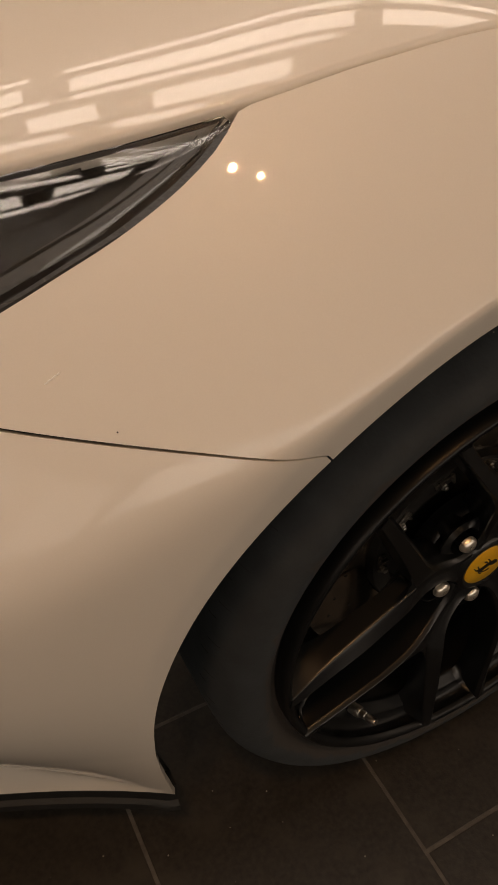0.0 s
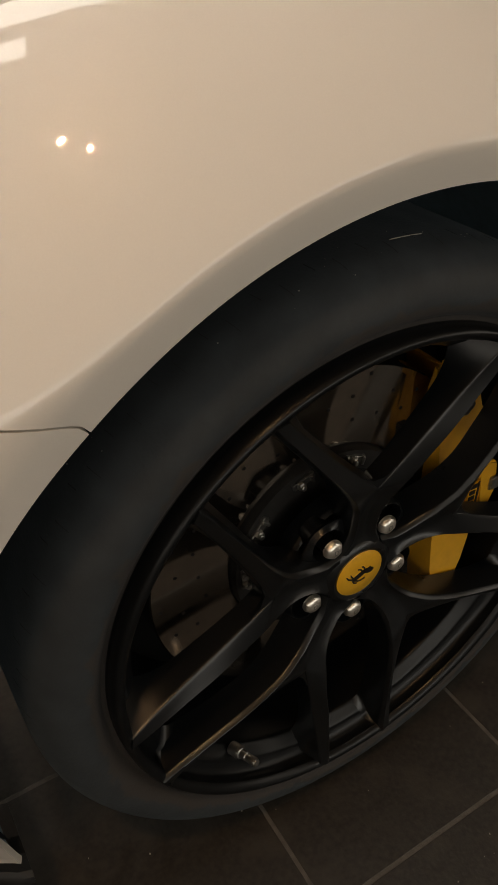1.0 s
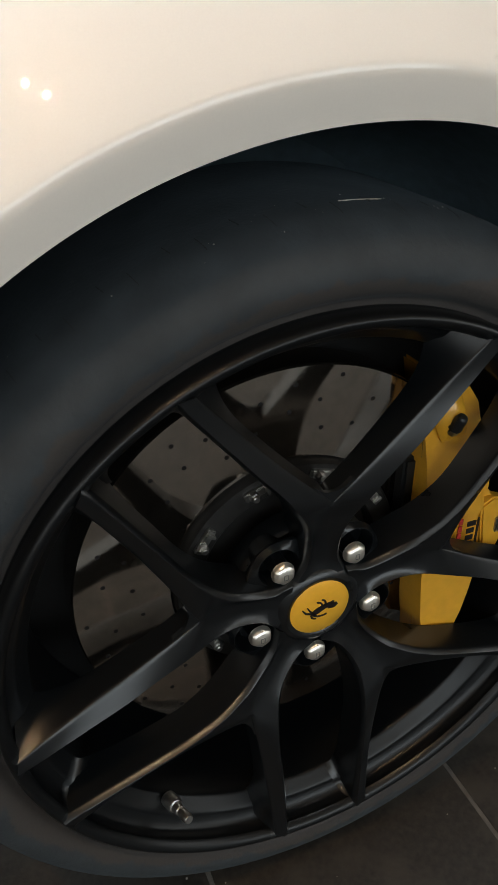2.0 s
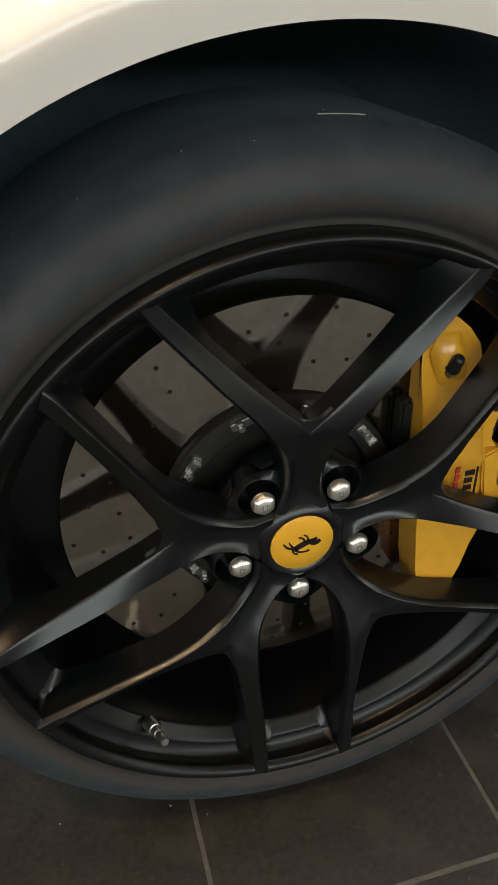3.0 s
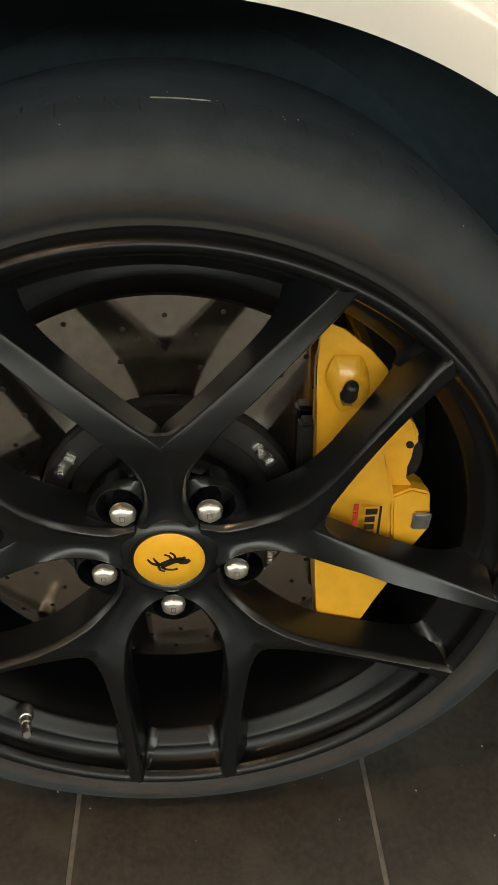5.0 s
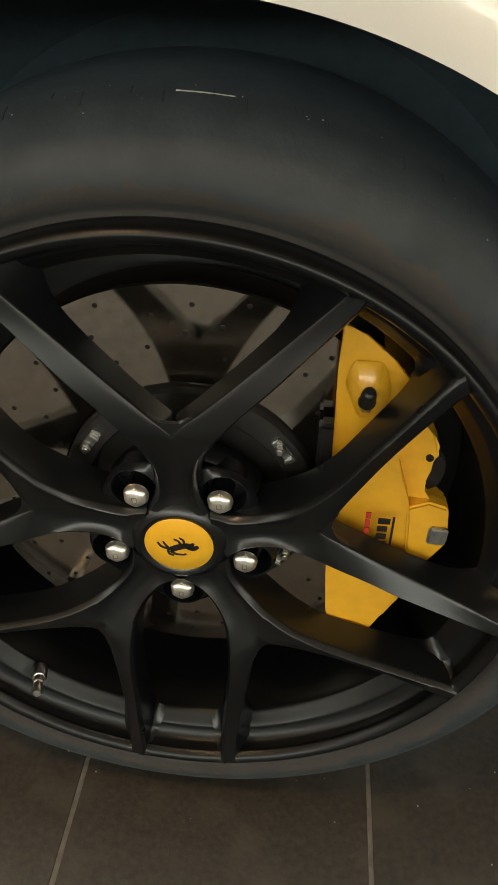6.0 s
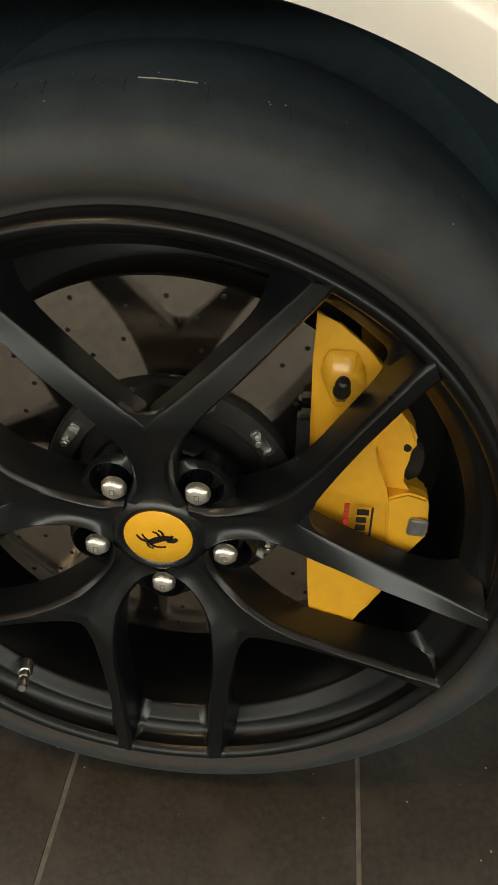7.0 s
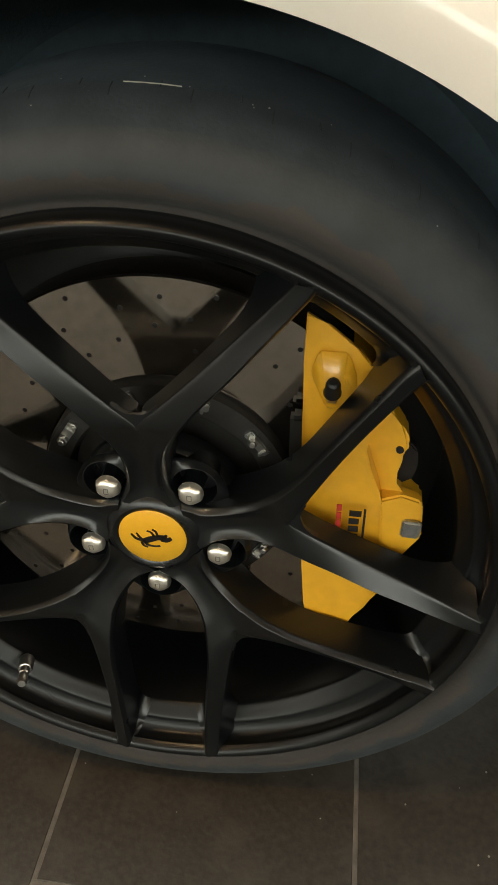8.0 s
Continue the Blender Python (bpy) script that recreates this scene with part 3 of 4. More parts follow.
def spoke_mesh():
    """One split spoke, pointing up: a hollowed stem from the hub that parts into two arms with flat faces and deep sides."""
    # stations: face's outer edge x, z, y; its inner edge x, z, y; back y of the outer and the inner side
    st = [
        (0.0215, 0.034, -0.0040, 0.0, 0.031, -0.0040, 0.030, 0.030),
        (0.0150, 0.048, -0.0055, 0.0, 0.046, 0.0000, 0.034, 0.034),
        (0.0132, 0.062, -0.0070, 0.0, 0.062, -0.0010, 0.034, 0.034),
        (0.0146, 0.080, -0.0100, 0.0, 0.080, -0.0042, 0.032, 0.030),
        (0.0190, 0.097, -0.0150, 0.0, 0.099, -0.0098, 0.028, 0.022),
        (0.0255, 0.110, -0.0195, 0.0, 0.112, -0.0135, 0.022, 0.012),
        (0.0340, 0.1236, -0.0235, 0.0030, 0.1205, -0.0170, 0.016, 0.006),
        (0.0488, 0.1438, -0.0268, 0.0226, 0.1400, -0.0180, 0.010, 0.004),
        (0.0670, 0.1655, -0.0298, 0.0446, 0.1628, -0.0198, 0.008, 0.004),
        (0.0862, 0.1897, -0.0315, 0.0676, 0.1881, -0.0225, 0.008, 0.004),
        (0.1050, 0.2132, -0.0332, 0.0892, 0.2130, -0.0268, 0.010, 0.006),
        (0.1184, 0.2310, -0.0346, 0.1056, 0.2323, -0.0312, 0.014, 0.010),
        (0.1232, 0.2392, -0.0350, 0.1118, 0.2404, -0.0334, 0.016, 0.014),
    ]
    rows = rounded(st, cuts=3)
    bm = bmesh.new()
    fork = 0.0008
    for sgn in (1, -1):
        grid = []
        for rx, rz, ry, ix, iz, iy, bo, bi in rows:
            ix = max(ix, 0.0)
            R, I = Vector((rx, ry, rz)), Vector((ix, iy, iz))
            way = (I - R)
            n2 = Vector((way.x, 0, way.z)).normalized()
            stem = ix < fork
            flare = 0.020 * (max(0.0, math.hypot(rx, rz) - 0.215) / 0.05) ** 2
            pts = [
                Vector((rx, bo, rz)) - n2 * (0.0050 + flare),
                Vector((rx, (bo + ry) / 2, rz)) - n2 * 0.0045,
                R - n2 * 0.0036 + Vector((0, 0.0062, 0)),
                R - n2 * 0.0030 + Vector((0, 0.0040, 0)),
                R - n2 * 0.0006 + Vector((0, 0.0008, 0)),
                R + n2 * 0.0008,
                R + way * 0.4,
                R + way * 0.8,
            ]
            # the stem is hollowed between two narrow sloping flanks
            hollow = min(1.0, max(0.0, (0.116 - rz) / 0.03)) if stem else 0.0
            for p in pts[-2:]:
                p.y += (iy - p.y) * hollow
            if stem:
                pts += [Vector((0, iy, iz))] * 2 + [Vector((0, (iy + bi) / 2, iz)), Vector((0, bi, iz))]
            else:
                pts += [I - n2 * 0.0006, I + n2 * 0.0004 + Vector((0, 0.0010, 0)), I + n2 * 0.0010 + Vector((0, 0.0030, 0)), Vector((ix, bi, iz)) + n2 * (0.0050 + flare)]
            for p in pts:
                p.x = max(p.x, 0.0)
            grid.append([bm.verts.new((sgn * p.x, p.y, p.z)) for p in pts])
        for p, q in zip(grid, grid[1:]):
            m = len(p)
            for j in range(m):
                k = (j + 1) % m
                bm.faces.new((p[j], p[k], q[k], q[j]))
        bm.faces.new(grid[0])
        bm.faces.new(grid[-1])
    bmesh.ops.remove_doubles(bm, verts=bm.verts, dist=0.00015)
    bmesh.ops.dissolve_degenerate(bm, edges=bm.edges, dist=0.00005)
    loose = [f for f in bm.faces if all(abs(v.co.x) < 1e-4 for v in f.verts)]
    bmesh.ops.delete(bm, geom=loose, context="FACES")
    return bm


spoke = crisp(part("spoke", spoke_mesh(), RIM_BLACK, rim, angle=55))
spoke.matrix_basis = pose(0, 0, HUB, 0, 0.2, 0)
for k in range(1, 5):
    share(spoke, pose(0, 0, HUB, 0, 72 * k + 0.2, 0))


def spoke_web():
    """The rounded floor of the fork, between the two arms."""
    bm = bmesh.new()
    top = rounded([(-0.0165, 0.1360), (-0.0080, 0.1292), (0.0, 0.1274), (0.0080, 0.1292), (0.0165, 0.1360)], cuts=3)
    ring = top + [(0.0190, 0.1330), (0.0120, 0.1240), (0.0, 0.1140), (-0.0120, 0.1240), (-0.0190, 0.1330)]
    front = lambda x, z: -0.0158 - 0.06 * abs(x) + 0.22 * max(0.0, z - 0.1215 - 0.78 * abs(x))
    a = [bm.verts.new((x, front(x, z), z)) for x, z in ring]
    b = [bm.verts.new((x, -0.0115, z)) for x, z in ring]
    n, m = len(ring), len(top)
    for i in range(m - 1):
        bm.faces.new((a[i], a[i + 1], b[i + 1], b[i]))
    bm.faces.new(a)
    return bm


web = part("spoke_web", spoke_web(), RIM_BLACK, rim, angle=30)
web.matrix_basis = pose(0, 0, HUB, 0, 0.2, 0)
for k in range(1, 5):
    share(web, pose(0, 0, HUB, 0, 72 * k + 0.2, 0))


def spoke_fillet(sgn, edge, turn):
    """The rounded corner where one side of an arm runs out into the rim's stepped edge."""
    bm = bmesh.new()
    rows = []
    for r, y in rounded([(0.2690, -0.0326), (0.2640, -0.0294), (0.2630, -0.0190), (0.2600, -0.0088), (0.2544, -0.0055), (0.2470, 0.0016), (0.2425, 0.0080)], cuts=3):
        size = 0.0055 + 0.22 * max(0.0, y + 0.022)
        half = edge + turn * (0.010 * max(0.0, (y + 0.030) / 0.03))
        radial = Vector((math.sin(half), 0, math.cos(half)))
        across = Vector((math.cos(half), 0, -math.sin(half))) * turn
        corner = radial * r + Vector((0, y, 0))
        p, q = corner + across * size, corner - radial * size * 0.9 - across * 0.0012
        line = []
        for i in range(9):
            k = i / 8
            v = p * (1 - k) ** 2 + corner * 2 * k * (1 - k) + q * k * k
            line.append(bm.verts.new((sgn * v.x, v.y - 0.0004, v.z)))
        rows.append(line)
    for p, q in zip(rows, rows[1:]):
        for i in range(8):
            bm.faces.new((p[i], p[i + 1], q[i + 1], q[i]))
    return bm


for sgn in (1, -1):
    for edge, turn in ((0.4770, 1), (0.4380, -1)):
        fillet = part("spoke_fillet", spoke_fillet(sgn, edge, turn), RIM_BLACK, rim, angle=50)
        fillet.matrix_basis = pose(0, 0, HUB, 0, 0.2, 0)
        for k in range(1, 5):
            share(fillet, pose(0, 0, HUB, 0, 72 * k + 0.2, 0))


# pockets and lug bolts
def lug_bolt():
    """A hexagonal head with softly domed facets over a round flange."""
    bm = bmesh.new()
    turned(bm, [(0.0086, -0.0022), (0.0102, -0.0016), (0.0104, -0.0008), (0.0100, -0.0002)], FRONT, 30)
    rings = []
    for grow, h, hexed in ((0.0106, -0.0004, 0.5), (0.0106, 0.0010, 0.8), (0.0100, 0.0028, 0.75), (0.0086, 0.0047, 0.55), (0.0060, 0.0061, 0.25), (0.0026, 0.0067, 0.0)):
        ring = []
        for i in range(36):
            a = 2 * math.pi * i / 36
            flat = math.cos(math.pi / 6) / math.cos((a + math.pi / 6) % (math.pi / 3) - math.pi / 6)
            r = grow * (1 + hexed * (flat - 1) * 0.8)
            ring.append(bm.verts.new(FRONT @ Vector((r * math.cos(a), r * math.sin(a), h))))
        rings.append(ring)
    for p, q in zip(rings, rings[1:]):
        for i in range(36):
            bm.faces.new((p[i], p[(i + 1) % 36], q[(i + 1) % 36], q[i]))
    bm.faces.new(rings[-1])
    return bm


lug = part("lug_bolt", lug_bolt(), CHROME, rim, "polished steel lug bolt", angle=30)
bm = bmesh.new()
for x, z, sx, sz in ((-0.0017, 0.0, 0.0006, 0.0050), (0.0017, 0.0, 0.0006, 0.0050), (0.0, 0.0025, 0.0034, 0.0006), (0.0, -0.0025, 0.0034, 0.0006)):
    box(bm, (sx, 0.0006, sz), Matrix.Translation((x, -0.0066, z)))
stamp = part("stamp", bm, STEEL, rim, "small stamped mark on the bolt", smooth=False)
bm = bmesh.new()
turned(bm, [(0.0100, -0.024), (0.0094, -0.012), (0.0088, -0.0015), (0.0082, -0.0008)], FRONT, 6)
shank = part("bolt_shank", bm, RIM_BLACK, rim, "dark hexagonal bolt shank", angle=30)


def lug_pocket():
    """A round well for the bolt in an eye-shaped raised lip; local x runs away from the hub."""
    bm = bmesh.new()
    n = 64
    rings = []
    for k, (grow, y) in enumerate(((0.0172, 0.030), (0.0174, 0.012), (0.0177, 0.0050), (0.0182, 0.0034), (0.0189, 0.0036), (0.0, 0.0072), (0.0010, 0.0090), (-0.0010, 0.0130))):
        ring = []
        for i in range(n):
            a = 2 * math.pi * i / n
            if k < 5:
                u, w = grow * math.cos(a), grow * math.sin(a)
            else:
                tip = abs(math.sin(a)) ** 5
                r = 0.0206 + 0.0085 * tip + grow
                u, w = r * math.cos(a), r * math.sin(a)
            ring.append(bm.verts.new((u, y, w)))
        rings.append(ring)
    for p, q in zip(rings, rings[1:]):
        for i in range(n):
            bm.faces.new((p[i], p[(i + 1) % n], q[(i + 1) % n], q[i]))
    return bm


cup = part("lug_pocket", lug_pocket(), RIM_BLACK, rim, "eye-shaped recess round the bolt", angle=35)
for k in range(5):
    a = radians(54 + 72 * k)
    at = pose(0.0565 * math.cos(a), 0.0005, HUB + 0.0565 * math.sin(a))
    wide = pose(0.0605 * math.cos(a), 0.0005, HUB + 0.0605 * math.sin(a)) @ pose(0, 0, 0, 0, -54 - 72 * k, 0)
    for piece, m in ((lug, at), (stamp, at), (shank, at), (cup, wide)):
        if k == 0:
            piece.matrix_basis = m
        else:
            share(piece, m)

# centre cap with a dark emblem shape
bm = bmesh.new()
turned(bm, [(0.0285, -0.004), (0.0285, 0.0045), (0.0278, 0.0052), (0.012, 0.0060), (0.003, 0.0062)], FRONT, 64)
cap = part("centre_cap", bm, CAP_YELLOW, rim, "round yellow centre cap", angle=50)
cap.matrix_basis = pose(0, 0, HUB)
def ribbon(bm, line, y_front, y_back):
    """A flat stroke of varying width along a line of (x, z, half width)."""
    pts = rounded(line, cuts=4)
    left, right = [], []
    for i, (x, z, w) in enumerate(pts):
        a, b = pts[max(0, i - 1)], pts[min(len(pts) - 1, i + 1)]
        d = Vector((b[0] - a[0], b[1] - a[1])).normalized()
        left.append((x - d.y * w, z + d.x * w))
        right.append((x + d.y * w, z - d.x * w))
    loop = left + right[::-1]
    f = [bm.verts.new((x, y_front, HUB + z)) for x, z in loop]
    b = [bm.verts.new((x, y_back, HUB + z)) for x, z in loop]
    n = len(pts)
    for i in range(n - 1):
        bm.faces.new((f[i], f[i + 1], f[2 * n - 2 - i], f[2 * n - 1 - i]))
    for i in range(2 * n):
        k = (i + 1) % (2 * n)
        bm.faces.new((f[i], f[k], b[k], b[i]))


bm = bmesh.new()
for line in ([(-0.0070, -0.0040, 0.0026), (-0.0010, -0.0010, 0.0030), (0.0050, 0.0012, 0.0026), (0.0095, 0.0010, 0.0030)],
             [(0.0085, 0.0005, 0.0034), (0.0125, -0.0008, 0.0024), (0.0160, 0.0012, 0.0014)],
             [(0.0105, 0.0020, 0.0018), (0.0125, 0.0045, 0.0010)],
             [(-0.0172, 0.0030, 0.0006), (-0.0140, -0.0012, 0.0009), (-0.0095, -0.0030, 0.0009), (-0.0060, -0.0035, 0.0012)],
             [(-0.0125, 0.0045, 0.0005), (-0.0108, 0.0010, 0.0008), (-0.0085, -0.0022, 0.0010)],
             [(0.0020, 0.0018, 0.0012), (0.0000, 0.0060, 0.0008), (-0.0038, 0.0078, 0.0006)],
             [(0.0048, 0.0022, 0.0012), (0.0040, 0.0072, 0.0008), (0.0008, 0.0096, 0.0006)],
             [(-0.0065, -0.0050, 0.0016), (-0.0030, -0.0082, 0.0009), (0.0030, -0.0088, 0.0007), (0.0062, -0.0078, 0.0009)],
             [(-0.0088, -0.0048, 0.0012), (-0.0078, -0.0086, 0.0008), (-0.0040, -0.0105, 0.0006)]):
    ribbon(bm, line, -0.0068, -0.0050)
part("emblem", bm, EMBLEM, rim, "plain dark emblem shape", smooth=False)

# valve stem
bm = bmesh.new()
vm = Matrix.Translation((-0.1440, -0.008, HUB - 0.1900)) @ Vector((0.26, -0.92, 0.27)).to_track_quat("Z", "Y").to_matrix().to_4x4()
turned(bm, [(0.0075, -0.012), (0.0075, 0.000), (0.0062, 0.0025), (0.0050, 0.003), (0.0048, 0.010), (0.0038, 0.011), (0.0038, 0.014)], vm, 20)
turned(bm, [(0.0045, 0.0135), (0.0048, 0.015), (0.0048, 0.023), (0.0036, 0.0255)], vm, 16)
part("valve_stem", bm, STEEL, rim, "short steel valve stem", angle=35)

# ---------------------------------------------------------------- brake
disc_bm = lathe([(0.112, 0.064), (0.113, 0.062), (0.1975, 0.062), (0.199, 0.0635), (0.199, 0.096), (0.1975, 0.0975), (0.113, 0.0975), (0.112, 0.096)], 160)
disc = part("brake_disc", disc_bm, DISC, car, "drilled grey ceramic brake disc, polished", angle=30)
# black studs set into the disc, for the shade in its drilled holes
bm = bmesh.new()
for k in range(10):
    for r, a in ((0.1400, 77.8), (0.1470, 66.0), (0.1580, 54.2), (0.1665, 80.4), (0.1730, 62.8), (0.1820, 88.4), (0.1892, 75.3)):
        t = radians(a + 36 * k)
        turned(bm, [(0.0021, -0.03), (0.0021, 0.0002), (0.0018, 0.0003)], Matrix.Translation((r * math.cos(t), 0.062, HUB + r * math.sin(t))) @ FRONT, 12)
part("drilled_hole", bm, EMBLEM, disc, "", smooth=False)["kind"] = "stuff"
part("disc_hat", lathe([(0.045, 0.068), (0.0860, 0.068), (0.0880, 0.0540), (0.0895, 0.0525), (0.100, 0.0525), (0.109, 0.0535), (0.111, 0.058), (0.111, 0.075)], 120), HAT, disc, "dark metal carrier of the disc", angle=30)


def hat_bolt():
    bm = bmesh.new()
    box(bm, (0.026, 0.006, 0.0085), Matrix.Translation((0, 0.002, 0)), 0.0012)
    turned(bm, [(0.0048, 0.000), (0.0048, 0.0045), (0.0036, 0.0055)], Matrix.Translation((-0.005, 0, 0)) @ FRONT, 6)
    turned(bm, [(0.0030, 0.000), (0.0030, 0.0075), (0.0022, 0.0082)], Matrix.Translation((-0.005, 0, 0)) @ FRONT, 14)
    box(bm, (0.003, 0.004, 0.009), Matrix.Translation((0.008, -0.0025, 0)), 0.0006)
    return bm


hb = part("hat_bolt", hat_bolt(), STEEL, disc, "steel bolt and clip of the disc")
for k in range(10):
    a = 37.5 + 36 * k
    m = pose(0, 0.050, HUB) @ pose(0, 0, 0, 0, -a, 0) @ Matrix.Translation((0.100, 0, 0)) @ pose(0, 0, 0, 0, 90, 0)
    if k == 0:
        hb.matrix_basis = m
    else:
        share(hb, m)

def crisp_part(*args):
    return crisp(part(*args, angle=60))


# caliper: a base slab, a raised body on it, and the bridge over the disc
base_outline = [(0.119, 0.176), (0.130, 0.171), (0.150, 0.154), (0.164, 0.138), (0.178, 0.122), (0.185, 0.110), (0.190, 0.104), (0.196, 0.097), (0.1985, 0.088), (0.197, 0.080), (0.191, 0.073), (0.1885, 0.062), (0.189, 0.050), (0.195, 0.041), (0.206, 0.036), (0.2150, 0.030), (0.2165, 0.014), (0.2165, -0.001), (0.207, -0.022), (0.1975, -0.033), (0.1945, -0.056), (0.1900, -0.076), (0.178, -0.095), (0.165, -0.114), (0.1535, -0.134), (0.128, -0.120), (0.125, -0.080), (0.122, -0.040), (0.120, 0.0), (0.1185, 0.05), (0.117, 0.10), (0.116, 0.15)]
caliper = crisp_part("brake_caliper", slab(base_outline, lambda x, z: 0.026 + 0.20 * max(0.0, z - 0.09), 0.052, 0.003, 3), YELLOW, car, "bright yellow painted brake caliper")
body_outline = [(0.1165, 0.188), (0.133, 0.1825), (0.154, 0.165), (0.1685, 0.147), (0.1720, 0.124), (0.1668, 0.104), (0.1655, 0.090), (0.1710, 0.072), (0.1790, 0.049), (0.1860, 0.016), (0.1890, -0.012), (0.1880, -0.036), (0.1820, -0.060), (0.1720, -0.084), (0.1540, -0.1180), (0.1280, -0.1050), (0.1245, -0.080), (0.1215, -0.040), (0.1195, 0.0), (0.1180, 0.05), (0.1165, 0.10), (0.1155, 0.15)]
crisp_part("caliper_body", slab(body_outline, lambda x, z: 0.0065 + min(0.022, 0.040 * max(0.0, (z - 0.080) / 0.10) ** 1.2) + 0.7 * max(0.0, 0.134 - x) + 0.45 * max(0.0, x - 0.160), 0.034, 0.004, 3), YELLOW, caliper)
part("bridge", slab([(0.150, 0.158), (0.163, 0.150), (0.178, 0.118), (0.184, 0.090), (0.183, 0.050), (0.200, 0.024), (0.203, 0.000), (0.196, -0.030), (0.176, -0.080), (0.158, -0.104), (0.150, -0.095), (0.165, -0.03), (0.170, 0.03), (0.162, 0.09)], 0.046, 0.13, 0.004, 2), YELLOW, caliper)
bm = bmesh.new()
pm = Matrix.Translation((0.1375, 0.0215, HUB + 0.1325)) @ Vector((0.03, -0.50, 0.86)).to_track_quat("Z", "Y").to_matrix().to_4x4()
turned(bm, [(0.0066, 0.001), (0.0066, 0.003), (0.0060, 0.0045), (0.0056, 0.0120), (0.0046, 0.0160), (0.0028, 0.0175)], pm, 24)
part("bleed_cap", bm, PLASTIC, caliper, "black rubber bleed screw cap", angle=35)
bm = bmesh.new()
turned(bm, [(0.0058, -0.006), (0.0058, 0.0008), (0.0050, 0.0012)], pm, 6)
part("bleed_screw", bm, STEEL, caliper, "steel bleed screw")
bm = bmesh.new()
for x, y, z in ((0.1290, 0.0195, 0.1490), (0.1455, 0.0195, 0.1490), (0.1500, 0.0220, 0.1240), (0.1320, 0.0220, 0.1240), (0.1260, 0.0330, 0.1620), (0.1475, 0.0330, 0.1620), (0.1540, 0.0330, 0.1460), (0.1640, 0.0330, 0.1080), (0.1330, 0.0330, 0.1120), (0.1200, 0.0330, 0.1430)):
    bm.verts.new((x, y, HUB + z))
bmesh.ops.convex_hull(bm, input=list(bm.verts))
bmesh.ops.dissolve_limit(bm, angle_limit=radians(4), verts=list(bm.verts), edges=list(bm.edges))
bmesh.ops.bevel(bm, geom=list(bm.edges), offset=0.0016, segments=2, affect="EDGES", clamp_overlap=True)
part("bleed_boss", bm, YELLOW, caliper, angle=60)
# dark stud for the shade inside the pin's hole
bm = bmesh.new()
turned(bm, [(0.0030, -0.004), (0.0030, 0.0004)], Matrix.Translation((0.1912, 0.026, HUB + 0.0830)) @ FRONT, 16)
part("pin_hole", bm, PLASTIC, caliper)
bm = bmesh.new()
box(bm, (0.0155, 0.006, 0.0175), Matrix.Translation((0.2070, 0.0170, HUB + 0.0125)) @ pose(0, 0, 0, 0, 4, 0), 0.0018)
part("mounting_bolt", bm, STEEL, caliper, "grey steel bolt head")
# black slab in place of the shade in the gap between the ears
part("pad_spring", slab([(0.186, 0.070), (0.1935, 0.079), (0.2005, 0.080), (0.2065, 0.072), (0.2085, 0.058), (0.2055, 0.044), (0.196, 0.038), (0.186, 0.046)], 0.041, 0.052, 0.0015, 2), EMBLEM, caliper, "black slab for the shaded recess at the caliper's edge")
crisp_part("ear", slab([(0.1795, 0.040), (0.1965, 0.0440), (0.2130, 0.0370), (0.2168, 0.002), (0.1960, -0.0275), (0.1850, -0.022)], lambda x, z: 0.0110 + 0.26 * max(0.0, x - 0.186) + 0.30 * max(0.0, z - 0.024), 0.034, 0.002, 2), YELLOW, caliper)
bm = bmesh.new()
box(bm, (0.014, 0.016, 0.10), Matrix.Translation((0.113, 0.050, HUB + 0.045)), 0.003)
part("brake_pad", bm, PLASTIC, caliper, "black brake pad beside the disc")
# printed marks: plain bars, running down the caliper
bm = bmesh.new()
for x, z, sx, sz in ((0.1690, 0.0180, 0.0018, 0.0400), (0.1618, 0.0330, 0.0095, 0.0052), (0.1610, 0.0250, 0.0080, 0.0050), (0.1610, 0.0170, 0.0080, 0.0050), (0.1610, 0.0090, 0.0080, 0.0050)):
    box(bm, (sx, 0.0012, sz), Matrix.Translation((x, 0.0066, HUB + z)))
part("dark_marking", bm, EMBLEM, caliper, "plain black printed bars", smooth=False)
bm = bmesh.new()
for z, s in ((0.0380, 0.0060), (0.0300, 0.0065), (0.0220, 0.0065), (0.0150, 0.0050)):
    box(bm, (0.0040, 0.0012, s), Matrix.Translation((0.1490, 0.0066, HUB + z)))
part("red_marking", bm, RED_INK, caliper, "plain red printed bars", smooth=False)
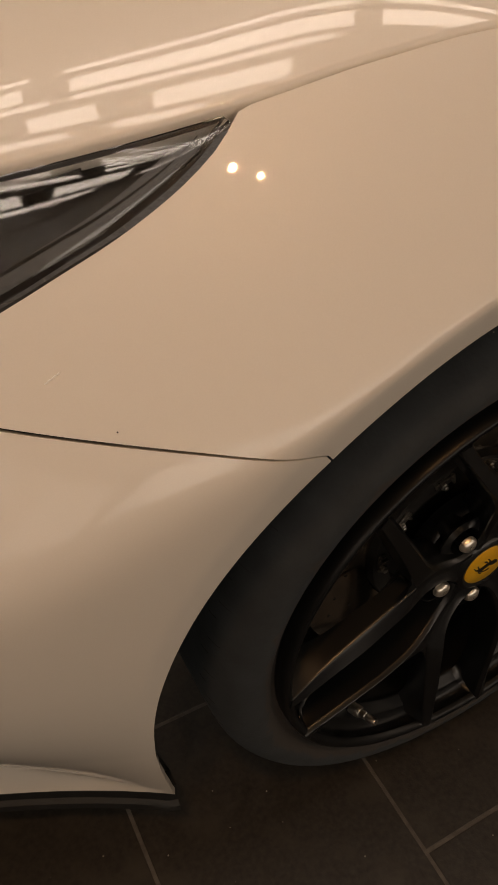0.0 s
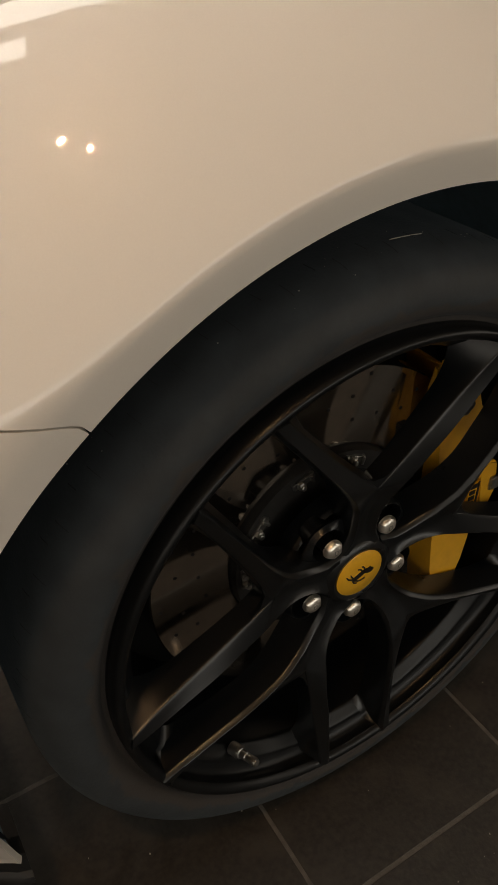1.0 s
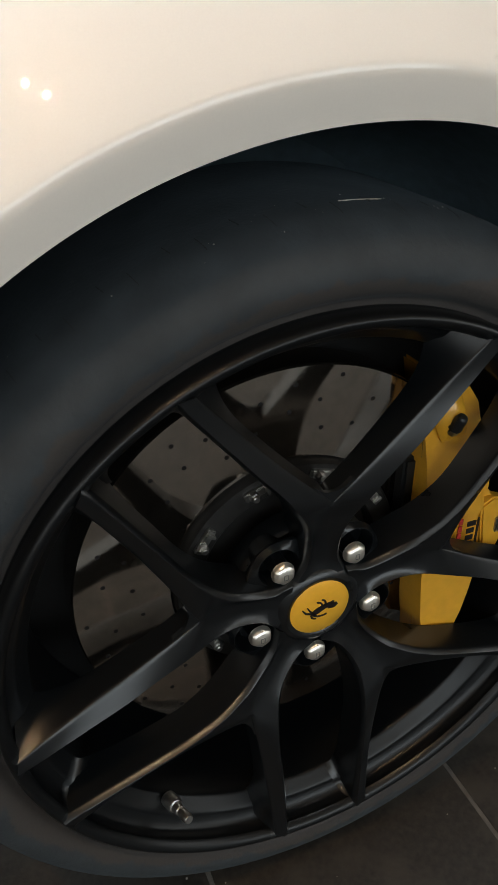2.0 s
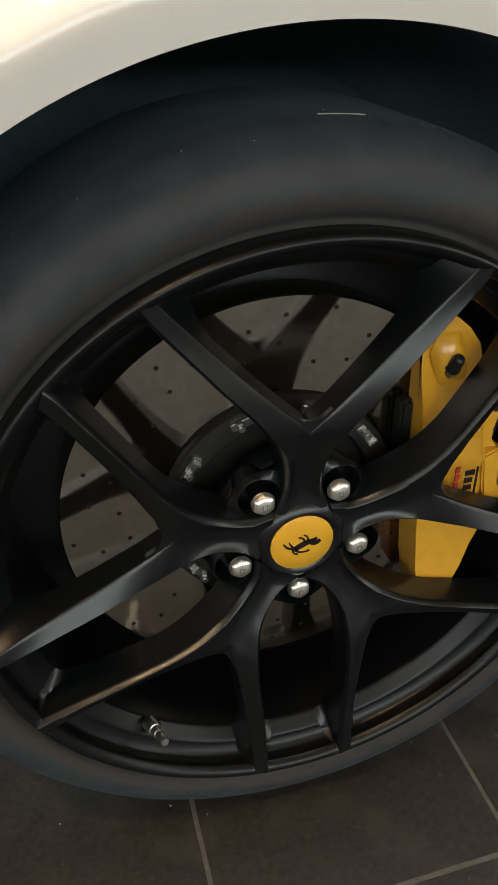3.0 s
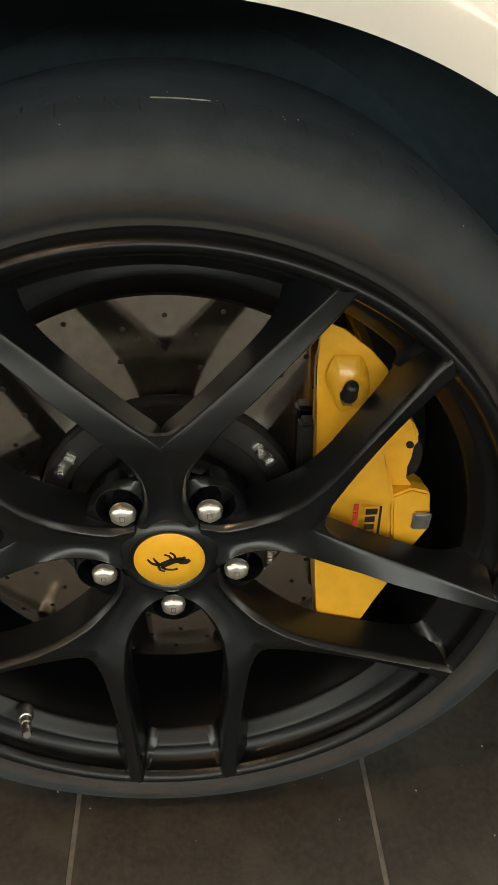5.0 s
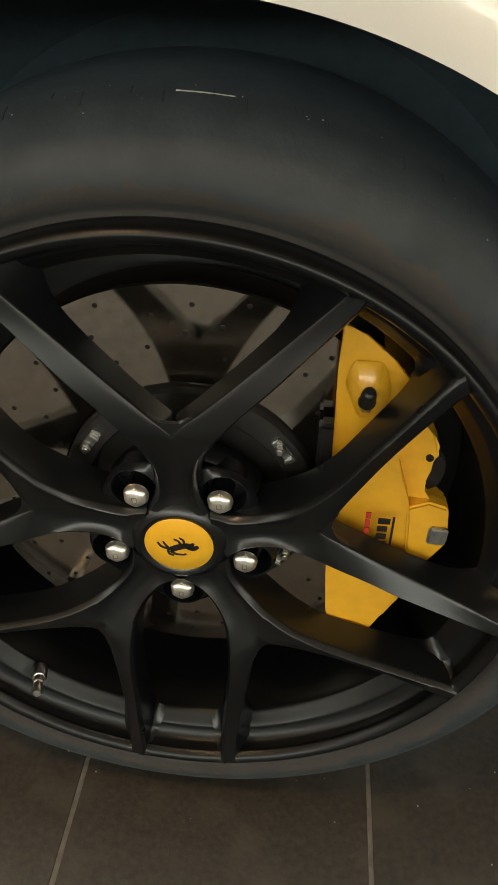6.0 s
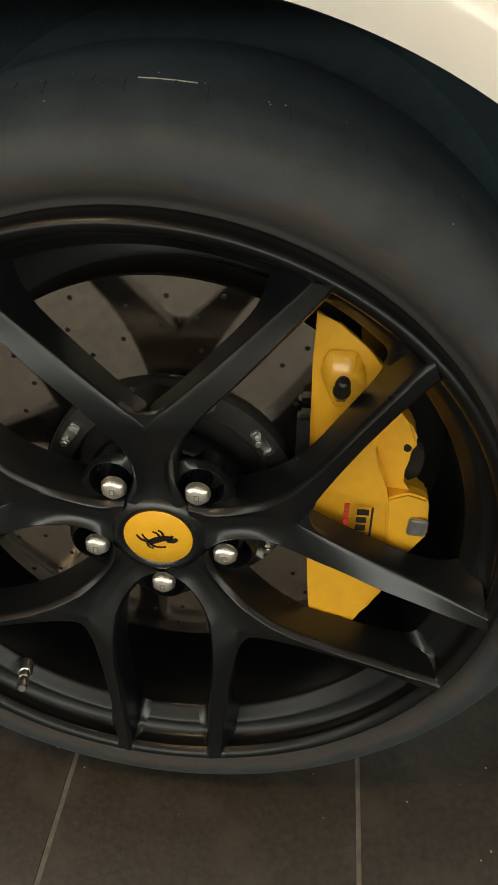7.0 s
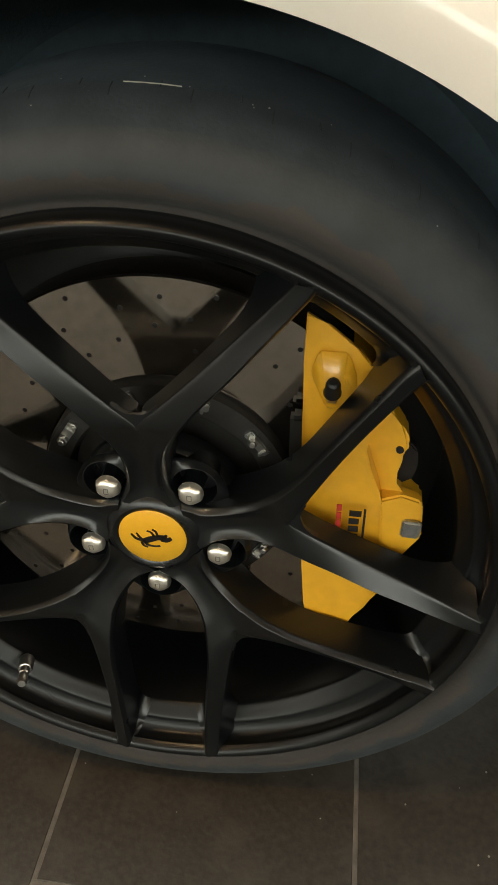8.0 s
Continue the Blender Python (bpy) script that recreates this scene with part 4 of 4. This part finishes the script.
# carrier widened to the barrel, to shut out light from behind the wheel
part("hub_carrier", lathe([(0.0, 0.10), (0.11, 0.10), (0.15, 0.125), (0.228, 0.125), (0.2395, 0.128), (0.2395, 0.16), (0.0, 0.16)], 96), PLASTIC, car, "dark hub carrier behind the brake, widened to block light")

# ---------------------------------------------------------------- floor tiles
TW, TL, J = 0.305, 0.61, 0.005
tile_bm = bmesh.new()
b = 0.0005
loops = []
for inset, z in ((0.0, -0.006), (0.0, -b), (b, 0.0)):
    loops.append([tile_bm.verts.new((sx * ((TW - J) / 2 - inset), sy * ((TL - J) / 2 - inset), z)) for sx, sy in ((-1, -1), (1, -1), (1, 1), (-1, 1))])
tile_bm.faces.new(loops[-1])
for p, q in zip(loops, loops[1:]):
    for i in range(4):
        tile_bm.faces.new((p[i], p[(i + 1) % 4], q[(i + 1) % 4], q[i]))
tile = part("tile", tile_bm, TILE, floor, smooth=False)
places = []
for c in range(-13, 14):
    cx = 0.0385 + TW * c
    if not X0 + 0.15 < cx < X1 - 0.15:
        continue
    first = -0.140 - (0.0 if c % 2 == 0 else TL / 2)
    for r in range(-9, 9):
        cy = first + TL * (r + 0.5)
        if Y0 + 0.3 < cy < Y1 - 0.3:
            places.append((cx, cy))
places.sort(key=lambda p: math.hypot(p[0], p[1] + 0.2))
tile.matrix_basis = pose(*places[0], 0)
for cx, cy in places[1:290]:
    share(tile, pose(cx, cy, 0))
bm = bmesh.new()
for cx, cy in places[290:]:
    box(bm, (TW - J, TL - J, 0.005), Matrix.Translation((cx, cy, -0.0025)))
if places[290:]:
    part("far_tile", bm, TILE, floor, smooth=False)["kind"] = "stuff"
# crumbs of dust on the floor
rng = random.Random(4)
bm = bmesh.new()
for i in range(150):
    s = rng.uniform(0.0004, 0.0013)
    made = bmesh.ops.create_icosphere(bm, subdivisions=1, radius=s, matrix=Matrix.Translation((rng.uniform(-0.6, 0.55), rng.uniform(-0.42, 0.05), s * 0.6)))
tagged(part("dust_crumb", bm, DUST, None, smooth=False), "scattered pale dust crumbs on the tiles", "dust", kind="stuff")
